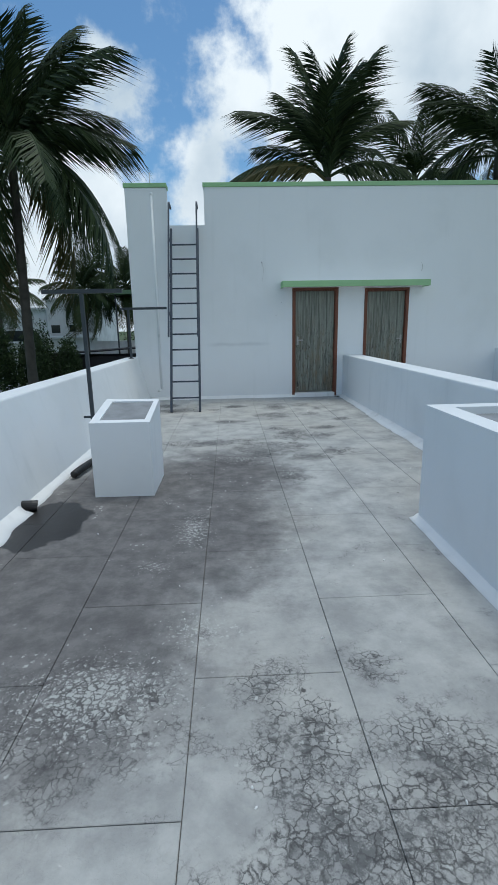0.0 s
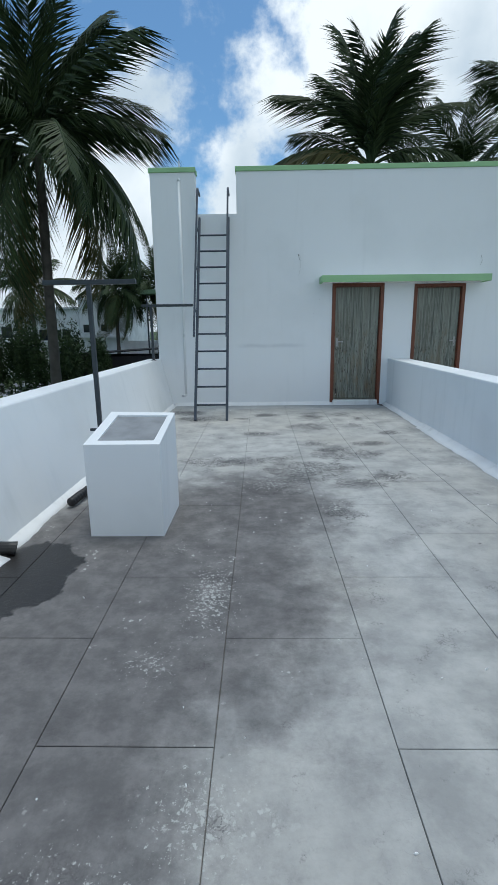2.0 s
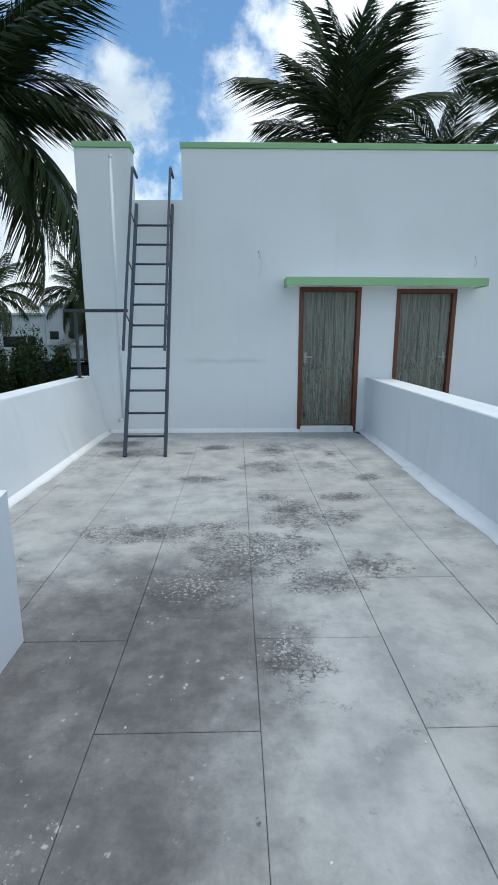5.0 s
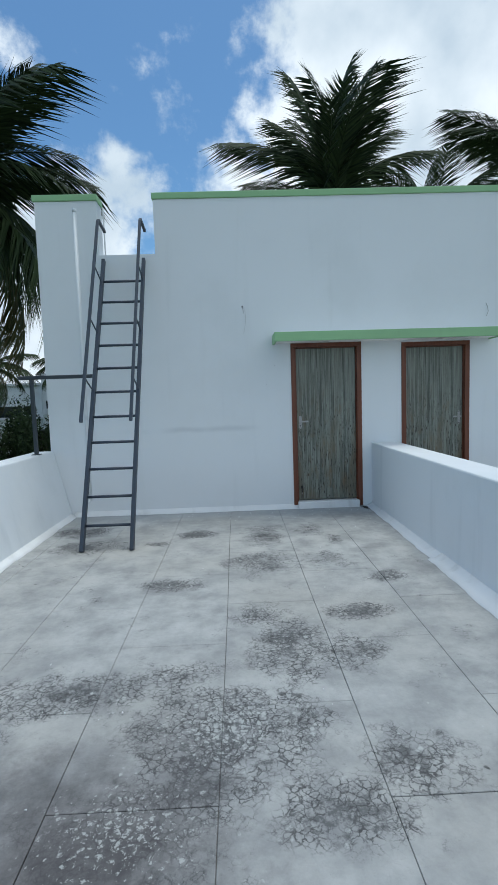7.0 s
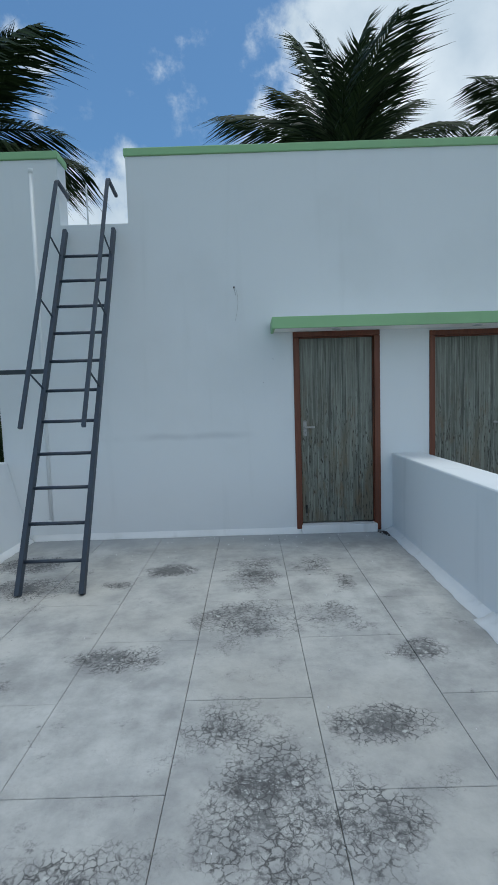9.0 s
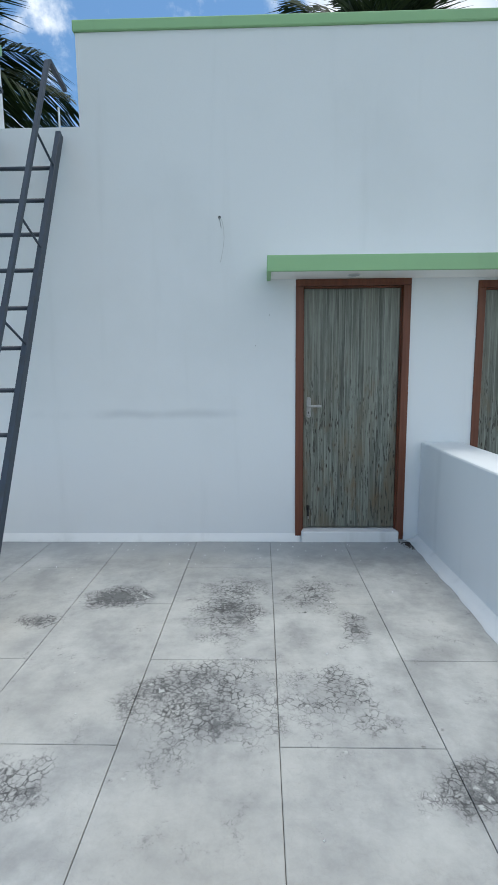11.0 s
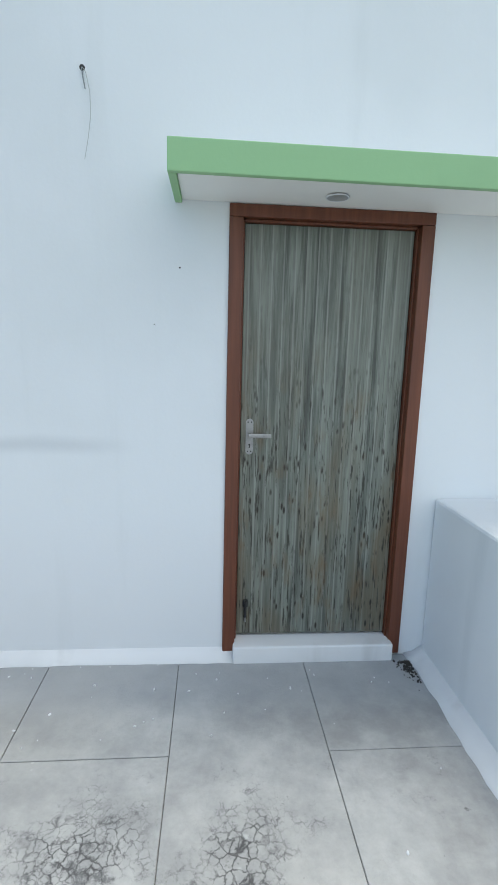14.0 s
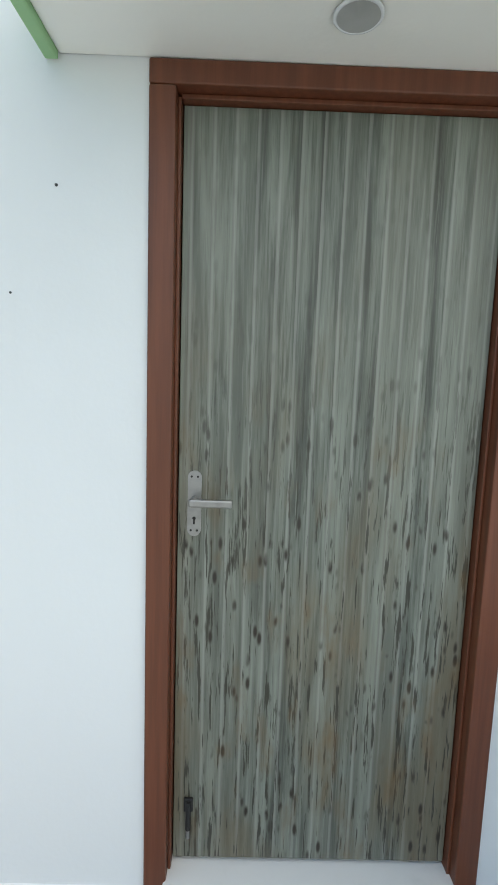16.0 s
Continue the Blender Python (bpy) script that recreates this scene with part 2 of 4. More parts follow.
# x, y, breadth, length, strength of mould blooms and of damp on the terrace
BLOOMS = ((0.24, 1.57, 0.35, 0.35, 1.1), (0.32, 1.22, 0.45, 0.4, 1.2), (0.68, 1.42, 0.4, 0.4, 1.1), (-0.61, 1.75, 0.6, 0.5, 0.95), (0.11, 1.85, 0.35, 0.3, 0.6), (0.55, 1.95, 0.2, 0.15, 0.9), (0.15, 1.0, 0.5, 0.4, 0.9), (1.1, 1.3, 0.5, 0.4, 0.9),
          (0.45, 5.80, 0.6, 0.45, 1.35), (-0.35, 6.08, 0.7, 0.22, 1.3), (0.56, 4.65, 0.25, 0.35, 0.9), (0.33, 5.5, 0.4, 0.35, 1.2), (0.84, 5.35, 0.35, 0.25, 1.1), (1.2, 5.55, 0.3, 0.3, 1.0), (1.32, 6.90, 0.34, 0.16, 1.5), (0.8, 6.5, 0.32, 0.55, 1.25),
          (1.19, 6.41, 0.25, 0.3, 1.0), (0.05, 5.2, 0.55, 0.4, 1.0), (0.06, 8.92, 0.26, 0.2, 1.9), (-0.3, 8.62, 0.2, 0.12, 1.0), (0.78, 8.80, 0.30, 0.5, 1.05), (0.70, 7.95, 0.45, 0.42, 1.1), (1.28, 8.95, 0.28, 0.3, 0.8), (1.48, 8.55, 0.10, 0.25, 1.1),
          (1.30, 7.95, 0.3, 0.4, 0.65), (1.72, 7.5, 0.22, 0.2, 1.0), (0.0, 7.50, 0.35, 0.2, 1.1), (0.64, 6.9, 0.3, 0.3, 0.8), (-1.25, 9.2, 0.4, 0.35, 1.7), (-1.0, 8.6, 0.45, 0.3, 1.4), (-0.6, 6.1, 0.35, 0.2, 1.2), (0.2, 6.2, 0.35, 0.25, 0.9), (0.81, 9.0, 0.3, 0.3, 0.9))
DAMP = ((-0.95, 3.5, 1.15, 2.4, 2.2), (-0.1, 4.75, 0.95, 1.3, 1.5), (-0.2, 3.6, 0.9, 1.7, 1.3), (-0.75, 2.2, 0.95, 1.1, 1.2), (-1.2, 1.9, 0.7, 0.9, 1.1))
# where the skin of the cement has flaked off in pale scales
FLAKES = ((-0.30, 3.45, 0.3, 0.75, 1.0), (-0.6, 1.85, 0.75, 0.5, 1.1), (-0.2, 2.25, 0.35, 0.4, 0.9), (0.45, 5.8, 0.6, 0.5, 1.0), (0.1, 5.3, 0.6, 0.4, 0.9), (0.55, 4.7, 0.25, 0.4, 0.9), (0.75, 6.5, 0.4, 0.5, 0.7), (-0.5, 2.9, 0.3, 0.3, 0.8), (-0.55, 4.0, 0.25, 0.3, 0.7), (0.3, 1.4, 0.7, 0.5, 0.6))


def laminate():
    n = Nodes("grey_plank_laminate", 0.42)
    wav = n.noise(1.0, 3, vec=n.stretch((5, 5, 1.2)))
    s1, s2 = n.noise(1.0, 6, 0.62, n.stretch((24, 24, 1.3)), 0.5), n.noise(1.0, 6, 0.65, n.stretch((110, 110, 3.0)))
    low = n.ramp(n.axis(2), 0.9, 1.7, 1.0, 0.15)
    c = n.mix(n.ramp(s1, 0.34, 0.66), (0.055, 0.063, 0.052), (0.20, 0.222, 0.188))
    c = n.mix(n.ramp(s2, 0.5, 0.74, 0.0, 0.55), c, (0.28, 0.30, 0.265))
    c = n.mix(n.ramp(s2, 0.5, 0.3, 0.0, 0.75), c, (0.05, 0.053, 0.044))
    # boards a hand's breadth wide, each with its own tone
    k = n.math("FLOOR", n.math("MULTIPLY", n.axis(0), 1 / 0.052))
    wn_ = n.t.nodes.new("ShaderNodeTexWhiteNoise")
    wn_.noise_dimensions = "1D"
    n.t.links.new(k, wn_.inputs["W"])
    c = n.mix(n.math("MULTIPLY", wn_.outputs["Value"], 0.45), c, (0.235, 0.25, 0.208))
    edge = n.math("FRACT", n.math("MULTIPLY", n.axis(0), 1 / 0.052))
    c = n.mix(n.ramp(edge, 0.0, 0.07, 0.75, 0.0), c, (0.05, 0.05, 0.042))
    c = n.mix(n.ramp(edge, 0.07, 0.2, 0.5, 0.0), c, (0.32, 0.335, 0.30))
    c = n.mix(n.math("MULTIPLY", n.ramp(wav, 0.42, 0.62, 0.0, 0.6), low), c, (0.135, 0.105, 0.06))
    # short dark flecks, knots and rusty bleeding in the weathered lower part
    fleck = n.ramp(n.noise(1.0, 4, 0.6, n.stretch((120, 120, 7))), 0.555, 0.63)
    c = n.mix(n.math("MULTIPLY", n.math("MULTIPLY", fleck, low), 0.9), c, (0.03, 0.028, 0.02))
    knot = n.math("MULTIPLY", n.ramp(n.cells(1.0, "F1", n.stretch((42, 42, 13))), 0.12, 0.34, 1.0, 0.0), n.ramp(n.noise(1.0, 2, vec=n.stretch((9, 9, 5), (1, 0, 2))), 0.46, 0.54))
    c = n.mix(n.math("MULTIPLY", n.math("MULTIPLY", knot, low), 1.0), c, (0.025, 0.018, 0.012))
    rust = n.math("MULTIPLY", n.ramp(n.noise(1.0, 4, vec=n.stretch((16, 16, 5), (3, 0, 1))), 0.5, 0.82), low)
    c = n.mix(n.math("MULTIPLY", rust, 0.75), c, (0.15, 0.09, 0.035))
    return n.done(c, s2, 0.2, 0.002, n.ramp(s1, 0.3, 0.7, 0.5, 0.36))


def plain(name, color, rough=0.6, metal=0.0, vary=0.25, scale=8.0, bump=0.1, dark=None):
    n = Nodes(name, rough, metal)
    d = dark or tuple(v * 0.6 for v in color)
    c = n.mix(n.math("MULTIPLY", n.ramp(n.noise(scale, 5), 0.4, 0.75), vary * 2), color, d)
    return n.done(c, n.noise(scale * 8, 4), bump, 0.003)


def leaf_material(name, a, b):
    n = Nodes(name, 0.65)
    isl = n.t.nodes.new("ShaderNodeNewGeometry").outputs["Random Per Island"]
    n.b.inputs["Specular IOR Level"].default_value = 0.22
    return n.done(n.mix(isl, a, b))


def frame_wood():
    n = Nodes("brown_door_frame_paint", 0.45)
    g = n.noise(1.0, 5, 0.6, n.stretch((60, 60, 2.5)))
    return n.done(n.mix(n.ramp(g, 0.3, 0.75), (0.115, 0.033, 0.015), (0.168, 0.051, 0.023)), g, 0.12, 0.002)


M_WALL = paint("white_wall_paint", (0.76, 0.785, 0.80), crack=True, amount=0.16)
M_PARA = paint("white_parapet_paint", (0.76, 0.785, 0.80), (0.45, 0.49, 0.5), 0.22)
M_GREEN = paint("pale_green_paint", (0.30, 0.52, 0.27), (0.2, 0.3, 0.18), 0.3)
M_SOFFIT = paint("white_soffit_paint", (0.86, 0.86, 0.82), (0.6, 0.6, 0.55), 0.15)
M_LIME = paint("whitewash", (0.80, 0.81, 0.81), (0.45, 0.45, 0.43), 0.4)
M_FLOOR = floor_material()
M_JOINT = plain("joint_grit", (0.16, 0.16, 0.15), 0.95)
M_CEMENT = plain("bare_grey_cement", (0.27, 0.285, 0.30), 0.85, vary=0.35, scale=5)
M_STEEL = plain("blue_grey_enamel", (0.033, 0.048, 0.072), 0.5, 0.0, 0.3, 14, dark=(0.03, 0.035, 0.042))
M_POST = plain("dark_grey_enamel", (0.035, 0.045, 0.055), 0.5, 0.0, 0.3, 14)
M_DOOR = laminate()
M_FRAME = frame_wood()
M_CHROME = plain("brushed_steel", (0.36, 0.36, 0.355), 0.36, 1.0, 0.2, 40)
M_BLACK = plain("black_plastic", (0.015, 0.015, 0.016), 0.5)
M_PVC = plain("painted_pvc_pipe", (0.74, 0.76, 0.78), 0.45)
M_GREYPLASTIC = plain("grey_lens", (0.42, 0.43, 0.42), 0.35)
M_LEAF = leaf_material("palm_leaflet", (0.012, 0.026, 0.011), (0.045, 0.070, 0.024))
M_DRYLEAF = leaf_material("drying_palm_leaflet", (0.045, 0.05, 0.016), (0.095, 0.085, 0.03))
M_RACHIS = plain("palm_midrib", (0.10, 0.11, 0.04), 0.5)
M_TRUNK = plain("palm_bark", (0.075, 0.066, 0.057), 0.9, vary=0.5, scale=4, bump=0.5)
M_BUSH = leaf_material("shrub_leaf", (0.010, 0.022, 0.008), (0.034, 0.058, 0.018))
M_GRASS = plain("grass", (0.05, 0.085, 0.02), 0.9, vary=0.5, scale=0.6, dark=(0.035, 0.05, 0.02))
M_HOUSE = plain("house_plaster", (0.76, 0.78, 0.80), 0.8, vary=0.25, scale=0.7)
M_PANE = plain("dark_window_glass", (0.02, 0.025, 0.03), 0.1)
M_TARP = plain("black_shade_cloth", (0.012, 0.012, 0.016), 0.85)
M_SCRAP = leaf_material("pale_scrap", (0.35, 0.33, 0.42), (0.75, 0.75, 0.78))
M_VIOLET = leaf_material("violet_ground_cover", (0.03, 0.02, 0.08), (0.07, 0.05, 0.16))
M_ROOFGREEN = plain("green_sheet_roof", (0.10, 0.17, 0.10), 0.6)


# ---- mesh helpers ----
def mesh_of(name, bm, material, smooth=False):
    me = bpy.data.meshes.new(name)
    bmesh.ops.recalc_face_normals(bm, faces=bm.faces)
    bm.to_mesh(me)
    bm.free()
    me.materials.append(material)
    if smooth:
        me.polygons.foreach_set("use_smooth", [True] * len(me.polygons))
    return me


def part(name, bm, material, parent=None, label="", smooth=False):
    """One mesh object under a thing or a part."""
    ob = new(name, mesh_of(name, bm, material, smooth))
    ob.parent = parent
    return tagged(ob, label)


def thing(name, at, label, category, group="", kind=""):
    ob = new(name)
    ob.location = at
    ob.empty_display_size = 0.1
    return tagged(ob, label, category, group, kind)


def box(x0, x1, y0, y1, z0, z1, bevel=0.0, bm=None, seg=2):
    bm = bm or bmesh.new()
    m = Matrix.Translation(((x0 + x1) / 2, (y0 + y1) / 2, (z0 + z1) / 2)) @ Matrix.Diagonal((x1 - x0, y1 - y0, z1 - z0, 1))
    r = bmesh.ops.create_cube(bm, size=1, matrix=m)
    if bevel:
        bmesh.ops.bevel(bm, geom=list({e for v in r["verts"] for e in v.link_edges}), offset=bevel, segments=seg, affect="EDGES", profile=0.5)
    return bm


def prism(points, z0, z1, bevel=0.0):
    """An upright block over a plan outline."""
    bm = bmesh.new()
    lo, hi = [bm.verts.new((x, y, z0)) for x, y in points], [bm.verts.new((x, y, z1)) for x, y in points]
    bm.faces.new(lo[::-1]), bm.faces.new(hi)
    for i in range(len(points)):
        j = (i + 1) % len(points)
        bm.faces.new((lo[i], lo[j], hi[j], hi[i]))
    if bevel:
        bmesh.ops.bevel(bm, geom=bm.edges[:], offset=bevel, segments=2, affect="EDGES", profile=0.5)
    return bm


def tube(path, radius, sides=8, bm=None, square=False):
    """A round or square bar along a path; radius may be a list."""
    bm = bm or bmesh.new()
    path = [Vector(p) for p in path]
    rings = []
    for i, p in enumerate(path):
        d = (path[min(i + 1, len(path) - 1)] - path[max(i - 1, 0)]).normalized()
        side = d.cross(Vector((1, 0, 0)) if abs(d.x) < 0.9 else Vector((0, 0, 1))).normalized()
        up = d.cross(side)
        r = radius[i] if isinstance(radius, (list, tuple)) else radius
        k, turn = (4, math.pi / 4) if square else (sides, 0)
        r = r * 1.414 if square else r
        rings.append([bm.verts.new(p + side * (r * math.cos(turn + 2 * math.pi * a / k)) + up * (r * math.sin(turn + 2 * math.pi * a / k))) for a in range(k)])
    for a, b in zip(rings, rings[1:]):
        for i in range(len(a)):
            j = (i + 1) % len(a)
            bm.faces.new((a[i], a[j], b[j], b[i]))
    bm.faces.new(rings[0][::-1]), bm.faces.new(rings[-1])
    return bm


def wall_cells(xs, zs, empty, y0, y1, lift=None):
    """A wall in the plane of x and z with openings where empty(x, z) holds; lift moves the height by x."""
    bm, made = bmesh.new(), {}
    lift = lift or (lambda x, z: z)

    def v(i, j, y):
        if (i, j, y) not in made:
            made[i, j, y] = bm.verts.new((xs[i], y, lift(xs[i], zs[j])))
        return made[i, j, y]

    solid = {(i, j) for i in range(len(xs) - 1) for j in range(len(zs) - 1) if not empty((xs[i] + xs[i + 1]) / 2, (zs[j] + zs[j + 1]) / 2)}
    for i, j in solid:
        for y in (y0, y1):
            bm.faces.new((v(i, j, y), v(i + 1, j, y), v(i + 1, j + 1, y), v(i, j + 1, y)))
        for di, dj, a, b in ((-1, 0, (0, 0), (0, 1)), (1, 0, (1, 0), (1, 1)), (0, -1, (0, 0), (1, 0)), (0, 1, (0, 1), (1, 1))):
            if (i + di, j + dj) not in solid:
                p, q = (i + a[0], j + a[1]), (i + b[0], j + b[1])
                bm.faces.new((v(*p, y0), v(*q, y0), v(*q, y1), v(*p, y1)))
    return bm


def coving(points, width, height, seed, wobble=0.35, up=Vector((0, 0, 1))):
    """A hand-trowelled cement fillet along a wall's foot: points run along the wall, width is measured to the left of the run."""
    rnd, bm, rings = random.Random(seed), bmesh.new(), []
    a, b = Vector((*points[0], 0)), Vector((*points[1], 0))
    d = (b - a).normalized()
    side = Vector((-d.y, d.x, 0))
    n = max(4, int((b - a).length / 0.07))
    w = 1.0
    for i in range(n + 1):
        w = 0.75 * w + 0.25 * (1 + wobble * rnd.uniform(-1.6, 1.6))
        p = a.lerp(b, i / n)
        rings.append([bm.verts.new(p + side * (-0.02) + up * height), bm.verts.new(p + side * 0.004 + up * height), bm.verts.new(p + side * width * 0.45 * w + up * height * 0.38),
                      bm.verts.new(p + side * width * w + up * 0.006), bm.verts.new(p + side * width * w - up * 0.01), bm.verts.new(p - side * 0.02 - up * 0.01)])
    for r, q in zip(rings, rings[1:]):
        for i in range(6):
            j = (i + 1) % 6
            bm.faces.new((r[i], r[j], q[j], q[i]))
    bm.faces.new(rings[0]), bm.faces.new(rings[-1][::-1])
    return bm


# ---- structure ----
Y = 10.0


def right_face(y):
    return 2.275 + 0.002 * (10 - y)


def left_face(y):
    return -1.70 + 0.010 * (y - 4)


LEFT_TOP, RIGHT_TOP = 0.865, 0.836
ground = part("ground", box(-900, 900, -900, 1500, -4.0, -3.6), M_GRASS)
tagged(ground, "flat grassy ground round the houses", "ground", kind="structure")
slab = part("floor", box(-2.2, 5.6, -3.2, 10.6, -0.32, -0.010), M_JOINT)
tagged(slab, "grey mould-stained cement terrace floor scored into squares", "floor", kind="structure")
storey = part("wall_storey_below", box(-2.18, 5.58, -3.18, 14.9, -3.7, -0.33), M_HOUSE)
tagged(storey, "plain plastered storey under the terrace", "wall", kind="structure")


def in_notch(x, z):
    return -1.10 < x < -0.405 and z > 3.28


D1, D2 = (1.25, 2.155, 2.13), (2.674, 3.56, 2.105)


def wall_empty(x, z):
    return in_notch(x, z) or (D1[0] < x < D1[1] and 0.0 < z < D1[2]) or (D2[0] < x < D2[1] and 0.0 < z < D2[2])


wall_north = part("wall_north", wall_cells([-1.855, -1.10, -0.405, D1[0], D1[1], D2[0], D2[1], 5.6], [-0.3, 0.0, D2[2], D1[2], 3.28, 3.93], wall_empty, Y, Y + 0.23), M_WALL)
tagged(wall_north, "white painted roof room wall with a faint level seam", "wall", kind="structure")
for x0, x1, cat in ((-1.875, -1.085, "pier"), (-0.42, 5.6, "wall")):
    bm = box(x0, x1, Y - 0.02, Y + 0.25, 3.932, 4.008, 0.008)
    tagged(part("trim", bm, M_GREEN), "pale green painted coping along the white " + cat + " top", "coping", kind="structure")
for nm, b in (("wall_west", (-1.855, -1.63, Y + 0.23, 15.0, -0.3, 3.5)), ("wall_back", (-1.63, 5.6, 14.8, 15.0, -0.3, 3.5)), ("wall_east", (5.4, 5.6, Y + 0.23, 14.8, -0.3, 3.5))):
    tagged(part(nm, box(*b), M_PARA), "plain white wall of the roof room", "wall", kind="structure")
tagged(part("roof", box(-1.63, 5.4, Y + 0.23, 14.8, 3.08, 3.25), M_CEMENT), "flat grey concrete roof slab of the roof room", "roof", kind="structure")
tagged(part("wall_room_back", box(-1.63, 5.4, 11.2, 11.3, -0.01, 3.08), M_PARA), "plain inner wall behind the closed doors", "wall", kind="structure")
# hidden far floor sheet, added to bounce light onto the right side
bm = prism([(right_face(-3.0) + 0.322, -3.0), (5.4, -3.0), (5.4, Y), (right_face(Y) + 0.322, Y)], -0.009, -0.002)
tagged(part("floor_far", bm, M_FLOOR), "unseen grey cement floor beyond the dividing parapet, added to bounce light", "floor", kind="structure")
# right end of the terrace and the wall behind the walker
tagged(part("wall_side", box(5.4, 5.6, -3.0, Y, -0.01, 0.9), M_PARA), "plain white side wall of the far terrace", "wall", kind="structure")
tagged(part("wall_south", box(-2.1, 5.6, -3.2, -3.002, -0.01, 0.9), M_PARA), "plain white parapet closing the terrace", "parapet", kind="structure")

bm = prism([(left_face(-3) - 0.42, -3.0), (left_face(-3) + 0.02, -3.0), (left_face(Y) + 0.02, Y - 0.002), (left_face(Y) - 0.42, Y - 0.002)], -0.01, LEFT_TOP)
for v in bm.verts:
    if v.co.z > 0.5 and v.co.x > left_face(v.co.y) - 0.1:
        v.co.x -= 0.20
bmesh.ops.bevel(bm, geom=bm.edges[:], offset=0.016, segments=2, affect="EDGES", profile=0.5)
left_parapet = part("parapet_left", bm, M_PARA)
tagged(left_parapet, "low white painted parapet with a worn flat top", "parapet", kind="structure")
rp = [(right_face(-3.0), -3.0), (right_face(-3.0) + 0.32, -3.0), (right_face(Y) + 0.32, Y - 0.002), (right_face(Y), Y - 0.002)]
tagged(part("parapet_right", prism(rp, -0.01, RIGHT_TOP, 0.015), M_PARA), "low white painted parapet dividing the terrace", "parapet", kind="structure")


def skirting(name, pts, w, h, seed, label, wob=0.35):
    return tagged(part(name, coving(pts, w, h, seed, wob), M_LIME, None, "", True), label, "cement fillet", kind="structure")


FIL = "rough whitewashed cement fillet at the wall foot"
skirting("baseboard_left", [(left_face(Y), Y - 0.03), (left_face(4.0), 4.0)], 0.075, 0.05, 3, FIL)
skirting("baseboard_left_near", [(left_face(3.86), 3.86), (left_face(-3), -3.0)], 0.12, 0.07, 4, FIL)
skirting("baseboard_right", [(right_face(7.82), 7.82), (right_face(Y), Y)], 0.085, 0.045, 5, FIL, 0.25)
skirting("baseboard_right_near", [(right_face(-3), -3.0), (right_face(7.84), 7.84)], 0.135, 0.055, 6, FIL, 0.2)
skirting("baseboard_north", [(D1[0] + 0.06, Y), (-1.6, Y)], 0.05, 0.06, 7, FIL, 0.25)

# ---- doors ----


